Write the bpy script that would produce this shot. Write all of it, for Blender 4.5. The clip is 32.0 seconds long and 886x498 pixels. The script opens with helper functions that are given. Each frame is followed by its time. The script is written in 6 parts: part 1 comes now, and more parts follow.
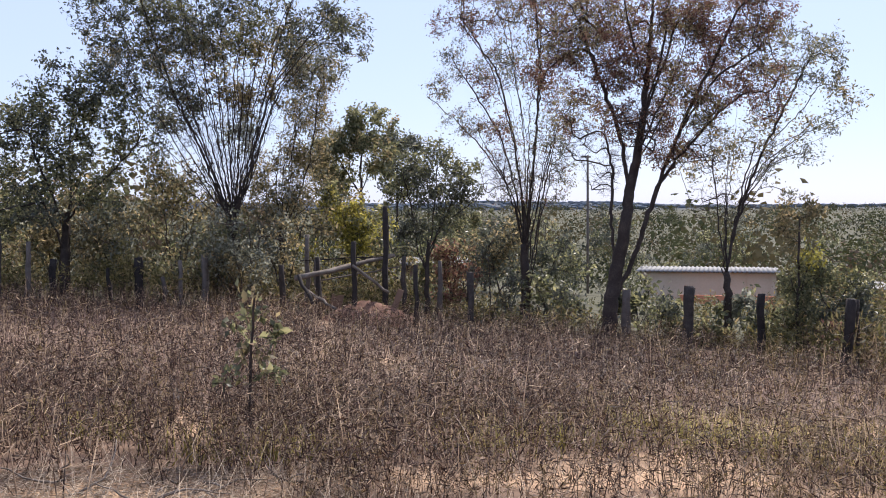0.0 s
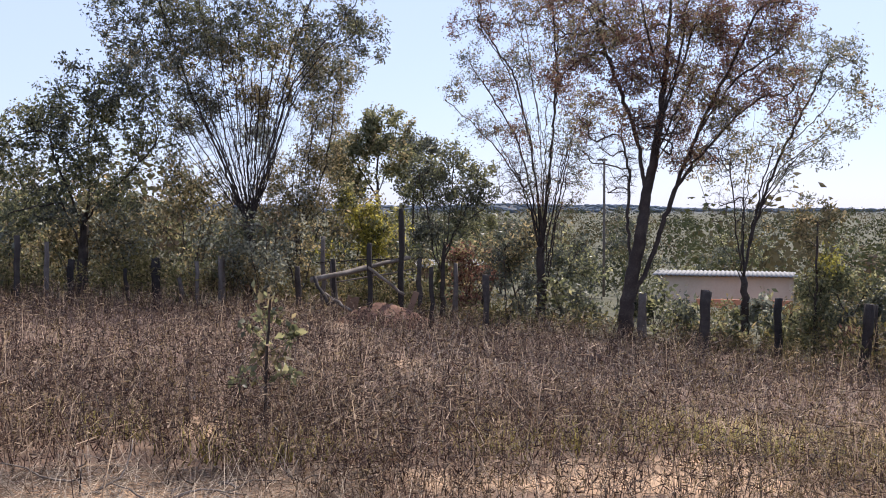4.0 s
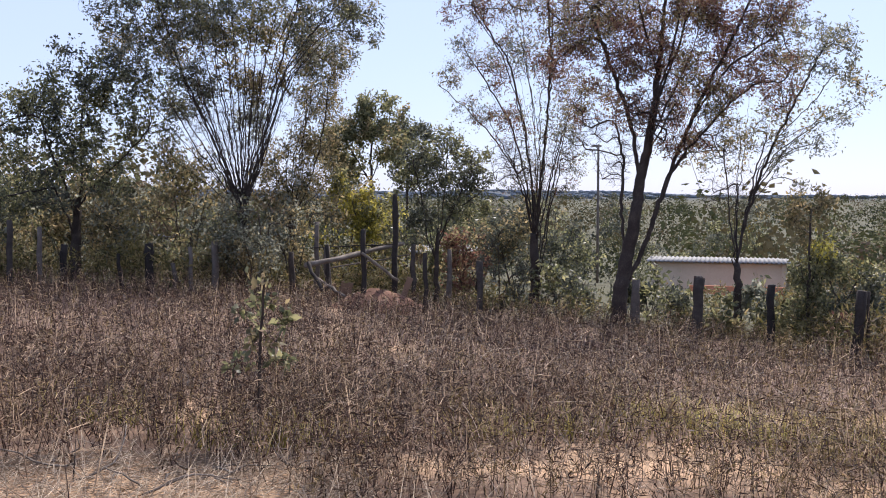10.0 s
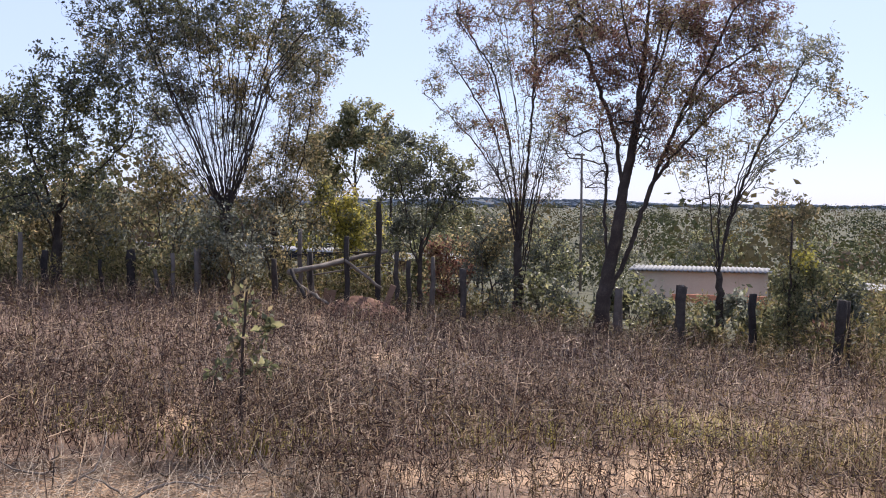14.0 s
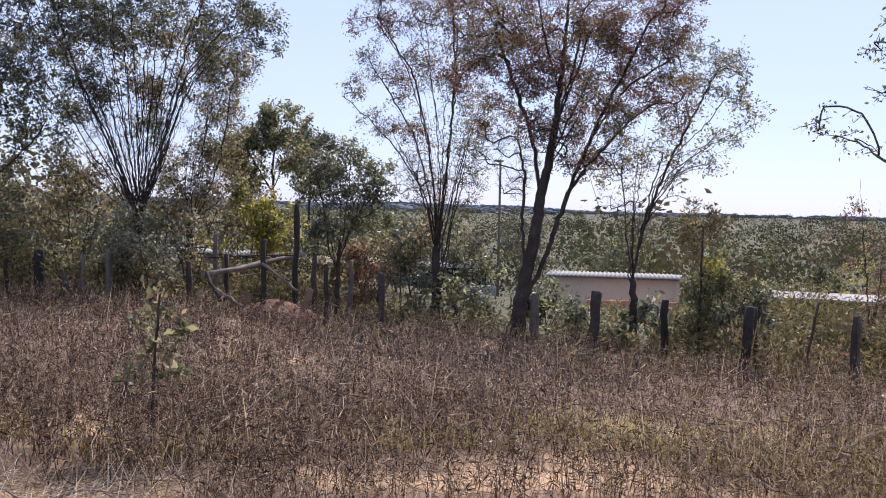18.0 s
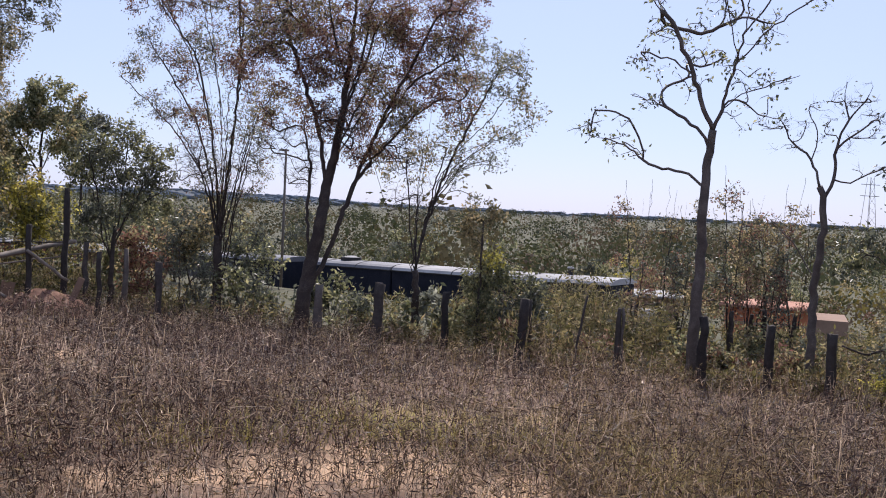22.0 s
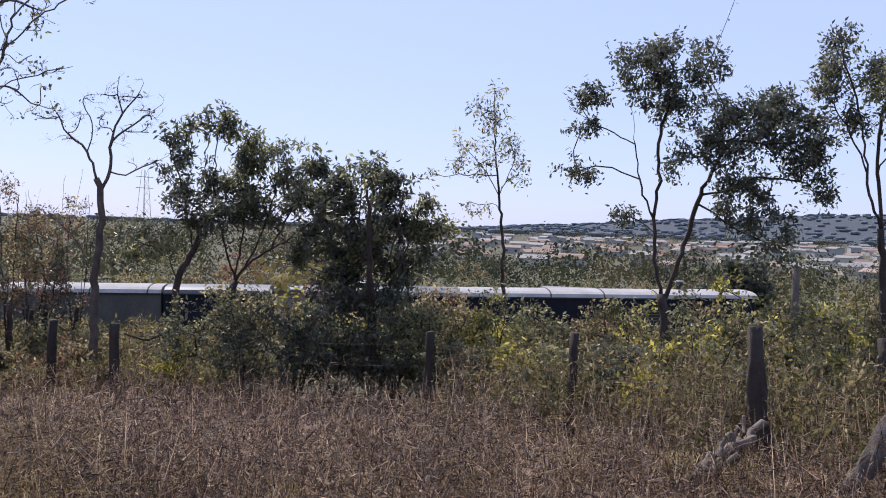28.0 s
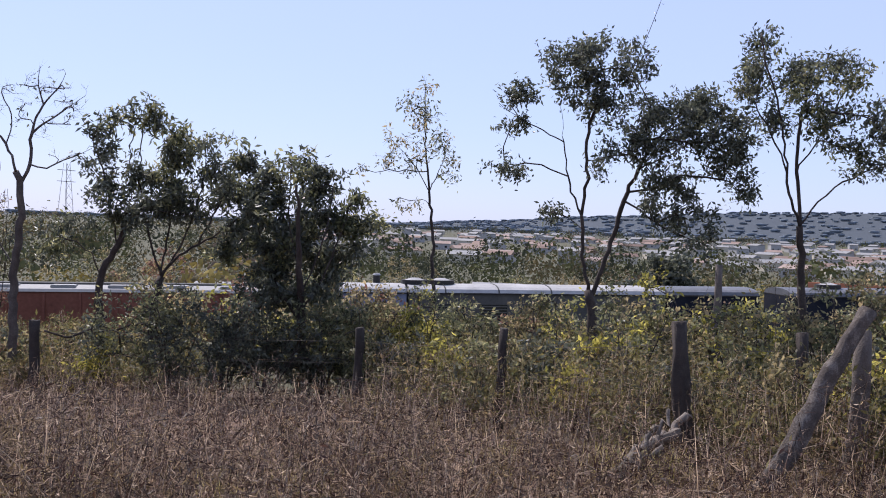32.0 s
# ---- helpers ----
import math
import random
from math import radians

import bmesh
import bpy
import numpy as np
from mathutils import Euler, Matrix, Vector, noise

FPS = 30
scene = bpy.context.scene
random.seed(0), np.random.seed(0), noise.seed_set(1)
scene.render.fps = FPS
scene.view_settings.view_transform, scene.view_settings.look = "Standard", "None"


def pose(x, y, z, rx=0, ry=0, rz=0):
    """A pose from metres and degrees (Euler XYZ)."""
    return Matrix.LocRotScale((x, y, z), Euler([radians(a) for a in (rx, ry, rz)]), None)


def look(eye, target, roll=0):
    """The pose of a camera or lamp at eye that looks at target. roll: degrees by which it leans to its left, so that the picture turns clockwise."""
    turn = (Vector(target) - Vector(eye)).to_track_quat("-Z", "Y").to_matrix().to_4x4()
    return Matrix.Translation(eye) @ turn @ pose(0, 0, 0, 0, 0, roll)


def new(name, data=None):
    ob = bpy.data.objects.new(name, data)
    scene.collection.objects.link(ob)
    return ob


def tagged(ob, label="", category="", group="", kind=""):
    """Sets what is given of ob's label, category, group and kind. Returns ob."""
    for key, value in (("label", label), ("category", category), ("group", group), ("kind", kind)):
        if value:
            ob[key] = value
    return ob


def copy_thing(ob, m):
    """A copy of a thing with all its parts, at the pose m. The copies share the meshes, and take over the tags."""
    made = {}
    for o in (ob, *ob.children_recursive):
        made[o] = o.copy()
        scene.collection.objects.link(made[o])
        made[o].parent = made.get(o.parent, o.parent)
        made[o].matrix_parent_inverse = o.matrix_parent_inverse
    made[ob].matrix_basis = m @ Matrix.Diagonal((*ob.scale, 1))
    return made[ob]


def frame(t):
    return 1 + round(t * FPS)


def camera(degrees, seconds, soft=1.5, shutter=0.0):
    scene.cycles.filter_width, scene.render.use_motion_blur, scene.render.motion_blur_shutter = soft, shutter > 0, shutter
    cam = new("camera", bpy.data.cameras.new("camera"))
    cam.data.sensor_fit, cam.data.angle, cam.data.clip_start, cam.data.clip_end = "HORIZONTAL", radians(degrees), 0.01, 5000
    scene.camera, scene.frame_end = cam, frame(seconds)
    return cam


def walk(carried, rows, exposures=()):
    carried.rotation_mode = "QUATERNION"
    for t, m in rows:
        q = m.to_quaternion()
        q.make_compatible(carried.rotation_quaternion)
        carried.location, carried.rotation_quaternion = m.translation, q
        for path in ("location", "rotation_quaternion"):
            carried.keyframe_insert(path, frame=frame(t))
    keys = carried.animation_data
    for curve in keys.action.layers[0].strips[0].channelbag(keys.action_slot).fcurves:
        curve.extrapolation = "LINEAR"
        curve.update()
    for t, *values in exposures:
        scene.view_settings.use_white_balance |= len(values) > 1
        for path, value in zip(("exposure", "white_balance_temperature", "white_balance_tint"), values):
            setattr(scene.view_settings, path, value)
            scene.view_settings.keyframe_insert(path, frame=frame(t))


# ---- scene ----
FOV = 48.48
cam = camera(FOV, 32.0, 1.0)
EYE, TILT, LEAN = 1.55, -2.5, 0.4
# seconds, yaw, pitch, roll of a standing, turning camera
TURNS = [
    (0, 0.00, 0.00, -0.00),
    (0.5, 0.16, 0.17, -0.17),
    (1, 0.46, 0.28, -0.19),
    (1.5, 0.67, 0.12, -0.30),
    (2, 0.86, 0.02, -0.17),
    (2.5, 0.98, 0.08, -0.25),
    (3, 0.96, 0.08, -0.26),
    (3.5, 0.89, 0.15, -0.33),
    (5.5, 1.08, -0.05, -0.33),
    (6, 1.04, -0.14, -0.39),
    (6.5, 1.05, -0.16, -0.39),
    (7, 0.87, -0.30, -0.35),
    (7.5, 0.96, -0.24, -0.36),
    (8, 0.99, -0.29, -0.36),
    (8.5, 0.70, -0.46, -0.29),
    (9, 0.58, -0.43, -0.47),
    (9.5, 0.66, -0.47, -0.45),
    (10, 0.56, -0.68, -0.45),
    (10.5, 0.27, -0.59, -0.50),
    (11, 0.27, -0.56, -0.43),
    (11.5, 0.35, -0.50, -0.56),
    (12, 0.44, -0.80, -0.54),
    (12.5, 0.13, -0.69, -0.85),
    (13, -0.29, -0.44, -0.72),
    (13.5, -0.37, -0.21, -0.73),
    (15.5, -1.10, -0.28, -0.81),
    (16, -2.08, -0.16, -0.76),
    (16.5, -3.03, -0.10, -0.93),
    (17, -3.82, -0.09, -1.13),
    (17.5, -4.74, 0.08, -1.18),
    (18, -5.14, 0.12, -1.36),
    (18.5, -6.15, 0.03, -1.53),
    (19, -7.22, -0.28, -1.56),
    (19.5, -8.27, 0.08, -1.82),
    (20, -10.10, -0.09, -1.91),
    (20.5, -12.27, -0.02, -2.04),
    (21, -14.02, 0.05, -2.09),
    (21.5, -15.69, -0.06, -2.13),
    (22, -17.64, 0.01, -2.31),
    (22.5, -18.91, 0.19, -2.13),
    (23, -21.22, 0.21, -2.23),
    (23.5, -24.88, 0.81, -2.16),
    (24, -28.98, 0.20, -2.20),
    (24.5, -33.49, -0.51, -1.80),
    (26.5, -44.35, -0.61, -0.68),
    (27, -48.50, -0.62, -0.66),
    (27.5, -54.55, 0.08, -0.34),
    (28, -57.86, 0.37, -0.02),
    (28.5, -59.57, -0.02, 0.51),
    (29, -60.71, -0.33, 0.22),
    (29.5, -61.41, -0.25, 0.13),
    (30, -61.78, 0.03, 0.10),
    (30.5, -61.56, 0.33, 0.11),
    (31, -61.06, 0.30, -0.02),
    (31.5, -61.24, 0.12, -0.06),
    (32, -61.93, 0.14, -0.15),
]
walk(cam, [(t, pose(0, 0, EYE, TILT, LEAN, 0) @ pose(0, 0, 0, 90 + p, r, a)) for t, a, p, r in TURNS], [(0, 0.44, 6560, 16), (14, 0.44, 6520, 17), (20, 0.33, 6480, 18), (23, 0.22, 6460, 18), (27, 0.22, 6300, 19), (32, 0.24, 6230, 19)])

# ---- light ----
SUN_AZ, SUN_EL = 26.0, 48.0
world = bpy.data.worlds.new("world")
scene.world = world
world.use_nodes = True
wn = world.node_tree.nodes
sky = wn.new("ShaderNodeTexSky")
sky.sky_type, sky.sun_disc = "NISHITA", False
sky.sun_elevation, sky.sun_rotation = radians(SUN_EL), radians(SUN_AZ)
sky.air_density, sky.dust_density, sky.ozone_density = 1.0, 0.4, 3.0
wn["Background"].inputs[1].default_value = 0.105
veil = wn.new("ShaderNodeMix")
veil.data_type = "RGBA"
veil.inputs[0].default_value = 0.68
veil.inputs[7].default_value = (5.1, 6.2, 9.2, 1)
world.node_tree.links.new(sky.outputs[0], veil.inputs[6])
world.node_tree.links.new(veil.outputs[2], wn["Background"].inputs[0])
sun = new("sun", bpy.data.lights.new("sun", "SUN"))
sun.data.energy, sun.data.angle, sun.data.color = 5.0, radians(0.53), (1.0, 0.95, 0.87)
SUN_DIR = Vector((math.sin(radians(SUN_AZ)) * math.cos(radians(SUN_EL)), math.cos(radians(SUN_AZ)) * math.cos(radians(SUN_EL)), math.sin(radians(SUN_EL))))
sun.matrix_basis = look(SUN_DIR * 60, (0, 0, 0))


# ---- materials ----
def material(name, stops, scale=6.0, rough=0.85, bump=0.0, metal=0.0, island=False, thin=0.0, fine=40.0, spec=0.3, obj=False):
    """Noise at two scales picks a colour from stops; island / obj: a random share per piece; thin: light let through."""
    m = bpy.data.materials.new(name)
    m.use_nodes = True
    n, k = m.node_tree.nodes, m.node_tree.links
    b = n["Principled BSDF"]
    b.inputs["Roughness"].default_value, b.inputs["Metallic"].default_value = rough, metal
    b.inputs["Specular IOR Level"].default_value = spec
    co = n.new("ShaderNodeTexCoord")
    a1, a2 = n.new("ShaderNodeTexNoise"), n.new("ShaderNodeTexNoise")
    a1.inputs["Scale"].default_value, a2.inputs["Scale"].default_value = scale, fine
    a1.inputs["Detail"].default_value, a2.inputs["Detail"].default_value = 5, 4
    for a in (a1, a2):
        k.new(co.outputs["Object"], a.inputs["Vector"])
    mix = n.new("ShaderNodeMath")
    mix.operation = "MULTIPLY_ADD"
    mix.inputs[1].default_value = 0.4
    k.new(a2.outputs["Fac"], mix.inputs[0])
    less = n.new("ShaderNodeMath")
    less.operation = "MULTIPLY"
    less.inputs[1].default_value = 0.6
    k.new(a1.outputs["Fac"], less.inputs[0])
    k.new(less.outputs[0], mix.inputs[2])
    fac = mix.outputs[0]
    if island or obj:
        ge = n.new("ShaderNodeNewGeometry" if island else "ShaderNodeObjectInfo")
        mx = n.new("ShaderNodeMix")
        mx.inputs[0].default_value = 0.62 if island else 0.45
        k.new(fac, mx.inputs[2])
        k.new(ge.outputs["Random Per Island" if island else "Random"], mx.inputs[3])
        fac = mx.outputs[0]
    ramp = n.new("ShaderNodeValToRGB")
    e = ramp.color_ramp.elements
    while len(e) < len(stops):
        e.new(0.5)
    for i, c in enumerate(stops):
        e[i].position = 0.22 + 0.56 * i / max(1, len(stops) - 1)
        e[i].color = (*c, 1)
    k.new(fac, ramp.inputs[0])
    k.new(ramp.outputs[0], b.inputs["Base Color"])
    if bump:
        bp = n.new("ShaderNodeBump")
        bp.inputs["Strength"].default_value, bp.inputs["Distance"].default_value = bump, 0.02
        k.new(mix.outputs[0], bp.inputs["Height"])
        k.new(bp.outputs[0], b.inputs["Normal"])
    if thin:
        tr = n.new("ShaderNodeBsdfTranslucent")
        k.new(ramp.outputs[0], tr.inputs[0])
        ms = n.new("ShaderNodeMixShader")
        ms.inputs[0].default_value = thin
        k.new(b.outputs[0], ms.inputs[1])
        k.new(tr.outputs[0], ms.inputs[2])
        k.new(ms.outputs[0], n["Material Output"].inputs[0])
    return m


M_SOIL = material("sandy_soil", [(0.5, 0.5, 0.5), (0.8, 0.8, 0.8), (1.0, 1.0, 1.0), (1.25, 1.2, 1.15)], 0.9, 0.95, 0.7, fine=11.0)
# soil kind (litter, bare sand, scrub) and painted far haze come with the mesh
sn, sl = M_SOIL.node_tree.nodes, M_SOIL.node_tree.links
soil_and_haze, soil_mix = sn.new("ShaderNodeAttribute"), sn.new("ShaderNodeMix")
soil_and_haze.attribute_name = "soil"
soil_mix.data_type, soil_mix.blend_type = "RGBA", "MULTIPLY"
soil_mix.inputs[0].default_value = 1.0
sl.new(soil_and_haze.outputs["Color"], soil_mix.inputs[6])
sl.new(sn["Color Ramp"].outputs[0], soil_mix.inputs[7])
sl.new(soil_mix.outputs[2], sn["Principled BSDF"].inputs["Base Color"])
M_BALLAST = material("ballast", [(0.05, 0.045, 0.04), (0.14, 0.125, 0.11)], 9, 0.95, 0.8, fine=30)
M_DRY = material("dry_stalk", [(0.016, 0.008, 0.0062), (0.038, 0.019, 0.0138), (0.068, 0.036, 0.0255), (0.135, 0.077, 0.051), (0.56, 0.41, 0.27)], 0.6, 0.48, island=True, thin=0.28, spec=0.26)
M_OCHRE = material("ochre_stalk", [(0.06, 0.042, 0.016), (0.125, 0.085, 0.034), (0.21, 0.145, 0.058), (0.46, 0.33, 0.16)], 0.6, 0.6, island=True, thin=0.3)
M_STRAW = material("straw", [(0.22, 0.155, 0.105), (0.42, 0.33, 0.24), (0.6, 0.5, 0.39)], 3, 0.7, island=True, thin=0.25)
M_WEED = material("green_weed", [(0.05, 0.05, 0.019), (0.115, 0.105, 0.038), (0.215, 0.185, 0.068), (0.36, 0.285, 0.125)], 1.5, 0.6, island=True, thin=0.4)
M_TUFT = material("grass_tuft", [(0.17, 0.15, 0.035), (0.34, 0.3, 0.07), (0.56, 0.46, 0.14)], 1.5, 0.6, island=True, thin=0.45)
M_BARK = material("bark", [(0.02, 0.015, 0.013), (0.05, 0.038, 0.032), (0.11, 0.086, 0.07)], 5, 0.9, 0.7, fine=45)
M_BARK_PALE = material("pale_bark", [(0.04, 0.032, 0.028), (0.095, 0.077, 0.066), (0.19, 0.16, 0.135)], 5, 0.9, 0.6, fine=45)
M_DEAD = material("dead_wood", [(0.07, 0.057, 0.046), (0.17, 0.142, 0.116), (0.36, 0.31, 0.26)], 6, 0.95, 0.8, fine=60)
M_LOG = material("old_log_bark", [(0.03, 0.024, 0.02), (0.085, 0.069, 0.058), (0.26, 0.228, 0.196)], 11, 0.95, 1.0, fine=80)
M_POST = material("weathered_post", [(0.016, 0.013, 0.012), (0.06, 0.049, 0.042), (0.18, 0.15, 0.126)], 9, 0.95, 1.0, fine=70, obj=True)
M_GREEN = material("leaf_green", [(0.08, 0.088, 0.045), (0.15, 0.158, 0.08), (0.235, 0.232, 0.115), (0.38, 0.35, 0.18)], 2, 0.42, island=True, thin=0.66, spec=0.6)
M_DARK = material("leaf_dark_green", [(0.05, 0.056, 0.042), (0.095, 0.103, 0.072), (0.17, 0.176, 0.12)], 2, 0.42, island=True, thin=0.56, spec=0.6)
M_OLIVE = material("leaf_olive", [(0.1, 0.09, 0.045), (0.2, 0.17, 0.085), (0.32, 0.26, 0.135), (0.46, 0.35, 0.19)], 2, 0.55, island=True, thin=0.66, spec=0.35)
M_RUSSET = material("leaf_russet", [(0.11, 0.055, 0.045), (0.2, 0.1, 0.075), (0.3, 0.16, 0.115), (0.32, 0.22, 0.14)], 2, 0.75, island=True, thin=0.48, spec=0.18)
M_YELLOW = material("leaf_yellow", [(0.17, 0.158, 0.04), (0.36, 0.322, 0.075), (0.62, 0.53, 0.13)], 2, 0.75, island=True, thin=0.66, spec=0.18)
M_GREY = material("leaf_grey", [(0.11, 0.118, 0.09), (0.22, 0.228, 0.175), (0.37, 0.372, 0.295)], 2, 0.75, island=True, thin=0.66, spec=0.18)
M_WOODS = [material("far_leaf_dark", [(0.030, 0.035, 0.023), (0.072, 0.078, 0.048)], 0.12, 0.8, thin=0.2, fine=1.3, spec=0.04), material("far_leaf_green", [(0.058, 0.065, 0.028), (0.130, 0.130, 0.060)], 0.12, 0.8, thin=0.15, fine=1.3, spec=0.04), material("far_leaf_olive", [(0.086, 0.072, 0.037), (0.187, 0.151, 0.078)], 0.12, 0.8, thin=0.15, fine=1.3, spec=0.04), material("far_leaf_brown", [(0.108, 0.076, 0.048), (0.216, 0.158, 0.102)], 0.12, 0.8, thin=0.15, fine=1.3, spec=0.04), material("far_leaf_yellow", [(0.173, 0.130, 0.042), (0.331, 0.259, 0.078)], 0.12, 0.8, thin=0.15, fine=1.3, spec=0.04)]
# distance haze is painted into the ridge's pale blue-grey base colour
M_RIDGE = material("ridge_painted_haze", [(0.2, 0.235, 0.272), (0.29, 0.332, 0.378)], 0.01, 0.95, fine=0.06, spec=0.0, thin=0.35)
M_WIRE = material("rusty_wire", [(0.05, 0.038, 0.03), (0.12, 0.1, 0.085)], 8, 0.75, metal=0.3)


# ---- mesh tools ----
class Soup:
    """Collects corners and faces of many small pieces for one mesh."""

    def __init__(self):
        self.v, self.f3, self.f4, self.count = [], [], [], 0

    def add(self, v, f3=None, f4=None):
        v = np.asarray(v, dtype=np.float64).reshape(-1, 3)
        if f3 is not None and len(f3):
            self.f3.append(np.asarray(f3, dtype=np.int64) + self.count)
        if f4 is not None and len(f4):
            self.f4.append(np.asarray(f4, dtype=np.int64) + self.count)
        self.v.append(v)
        self.count += len(v)

    def mesh(self, name, mat, smooth=False):
        v = np.concatenate(self.v) if self.v else np.zeros((0, 3))
        f3 = np.concatenate(self.f3) if self.f3 else np.zeros((0, 3), int)
        f4 = np.concatenate(self.f4) if self.f4 else np.zeros((0, 4), int)
        me = bpy.data.meshes.new(name)
        me.vertices.add(len(v))
        me.vertices.foreach_set("co", v.astype(np.float32).ravel())
        loops = np.concatenate([f3.ravel(), f4.ravel()]).astype(np.int32)
        me.loops.add(len(loops))
        me.loops.foreach_set("vertex_index", loops)
        starts = np.concatenate([np.arange(len(f3)) * 3, len(f3) * 3 + np.arange(len(f4)) * 4]).astype(np.int32)
        me.polygons.add(len(starts))
        me.polygons.foreach_set("loop_start", starts)
        if smooth:
            me.polygons.foreach_set("use_smooth", np.ones(len(starts), dtype=bool))
        me.materials.append(mat)
        me.update(calc_edges=True)
        return me


def tube(soup, pts, rad, sides=5, caps=True):
    pts = np.asarray(pts, float)
    n = len(pts)
    tan = np.gradient(pts, axis=0)
    tan /= np.linalg.norm(tan, axis=1)[:, None] + 1e-9
    ref = np.array([0.31, 0.95, 0.05]) if abs(tan[0][2]) > 0.5 else np.array([0.05, 0.1, 1.0])
    u = np.cross(tan, ref)
    u /= np.linalg.norm(u, axis=1)[:, None] + 1e-9
    w = np.cross(tan, u)
    a = np.arange(sides) * 2 * np.pi / sides
    ring = pts[:, None] + np.asarray(rad, float)[:, None, None] * (np.cos(a)[None, :, None] * u[:, None] + np.sin(a)[None, :, None] * w[:, None])
    i = np.arange(n - 1)[:, None] * sides
    j = np.arange(sides)[None]
    f = np.stack([i + j, i + (j + 1) % sides, i + sides + (j + 1) % sides, i + sides + j], -1).reshape(-1, 4)
    v = ring.reshape(-1, 3)
    f3 = None
    if caps:
        v = np.concatenate([v, pts[:1], pts[-1:]])
        c = n * sides
        f3 = [(c, (q + 1) % sides, q) for q in range(sides)] + [(c + 1, c - sides + q, c - sides + (q + 1) % sides) for q in range(sides)]
    soup.add(v, f3, f)


def twigs(soup, a, b, r):
    """Many tapering three-sided spikes from a to b."""
    a, b = np.asarray(a), np.asarray(b)
    n = len(a)
    d = b - a
    ref = np.where(np.abs(d[:, 2:3]) > 0.7 * np.linalg.norm(d, axis=1)[:, None], [[1.0, 0.3, 0]], [[0.0, 0.1, 1.0]])
    u = np.cross(d, ref)
    u /= np.linalg.norm(u, axis=1)[:, None] + 1e-9
    w = np.cross(d, u)
    w /= np.linalg.norm(w, axis=1)[:, None] + 1e-9
    r = np.broadcast_to(np.asarray(r, float).reshape(-1, 1), (n, 1))
    v = np.stack([a + u * r, a - 0.5 * u * r + 0.87 * w * r, a - 0.5 * u * r - 0.87 * w * r, b], 1).reshape(-1, 3)
    k = np.arange(n)[:, None] * 4
    f = np.concatenate([k + [0, 1, 3], k + [1, 2, 3], k + [2, 0, 3]])
    soup.add(v, f)


def leaves(soup, c, rng, size, aspect=0.45, droop=0.3):
    """Folded diamond leaves about the points c."""
    n = len(c)
    d = rng.normal(size=(n, 3))
    d[:, 2] -= droop
    d /= np.linalg.norm(d, axis=1)[:, None]
    s = np.cross(d, rng.normal(size=(n, 3)))
    s /= np.linalg.norm(s, axis=1)[:, None]
    h = np.cross(d, s)
    L = (size * rng.uniform(0.6, 1.3, n))[:, None]
    v = np.stack([c, c + d * L * 0.45 + s * L * aspect * 0.5 + h * L * 0.08, c + d * L, c + d * L * 0.45 - s * L * aspect * 0.5 + h * L * 0.08], 1).reshape(-1, 3)
    k = np.arange(n)[:, None] * 4
    soup.add(v, np.concatenate([k + [0, 1, 2], k + [0, 2, 3]]))


def sprays(soup, c, out, rng, size):
    """Leafy sprays about the points c of far crowns, each lying roughly across the way out of its crown."""
    n = len(c)
    h = out / (np.linalg.norm(out, axis=1)[:, None] + 1e-9) + rng.normal(0, 0.22, (n, 3))
    h /= np.linalg.norm(h, axis=1)[:, None]
    d = np.cross(h, rng.normal(size=(n, 3)))
    d /= np.linalg.norm(d, axis=1)[:, None]
    s = np.cross(d, h)
    L = (size * rng.uniform(0.6, 1.3, n))[:, None]
    v = np.stack([c - d * L * 0.5, c + s * L * 0.4 - h * L * 0.1, c + d * L * 0.5, c - s * L * 0.4 - h * L * 0.1], 1).reshape(-1, 3)
    k = np.arange(n)[:, None] * 4
    soup.add(v, np.concatenate([k + [0, 1, 2], k + [0, 2, 3]]))


def lumps(soup, x, y, z, w, h, sides, rows, rng):
    """Far crowns as rough closed lumps of half-width w and height h standing at x, y, z."""
    a = np.arange(sides) * 2 * np.pi / sides
    f = np.linspace(-0.95, 0.45, rows)
    n = len(x)
    ring = np.sqrt(1 - 0.8 * f ** 2)[None, :, None] * (1 + rng.normal(0, 0.16, (n, rows, sides)))
    vx = x[:, None, None] + w[:, None, None] * ring * np.cos(a)
    vy = y[:, None, None] + w[:, None, None] * ring * np.sin(a)
    vz = z[:, None, None] + h[:, None, None] * (0.5 + 0.5 * f[None, :, None] + rng.normal(0, 0.06, (n, rows, sides)))
    body = np.stack([vx, vy, vz], -1).reshape(n, -1, 3)
    top = np.stack([x, y, z + h * rng.uniform(0.92, 1.05, n)], -1)[:, None]
    low = np.stack([x, y, z - 2.0], -1)[:, None]
    m = rows * sides
    j = np.arange(sides)
    nx = (j + 1) % sides
    f4 = np.concatenate([np.stack([r * sides + j, r * sides + nx, (r + 1) * sides + nx, (r + 1) * sides + j], -1) for r in range(rows - 1)])
    f3 = np.concatenate([np.stack([(rows - 1) * sides + j, (rows - 1) * sides + nx, np.full(sides, m)], -1), np.stack([nx, j, np.full(sides, m + 1)], -1)])
    k = np.arange(n)[:, None, None] * (m + 2)
    soup.add(np.concatenate([body, top, low], 1).reshape(-1, 3), (f3[None] + k).reshape(-1, 3), (f4[None] + k).reshape(-1, 4))


def part(name, data, mat, parent, label=""):
    if isinstance(data, bmesh.types.BMesh):
        me = bpy.data.meshes.new(name)
        data.to_mesh(me)
        data.free()
        me.materials.append(mat)
    elif isinstance(data, Soup):
        me = data.mesh(name, mat)
    else:
        me = data
    ob = new(name, me)
    ob.parent = parent
    return tagged(ob, label) if label else ob


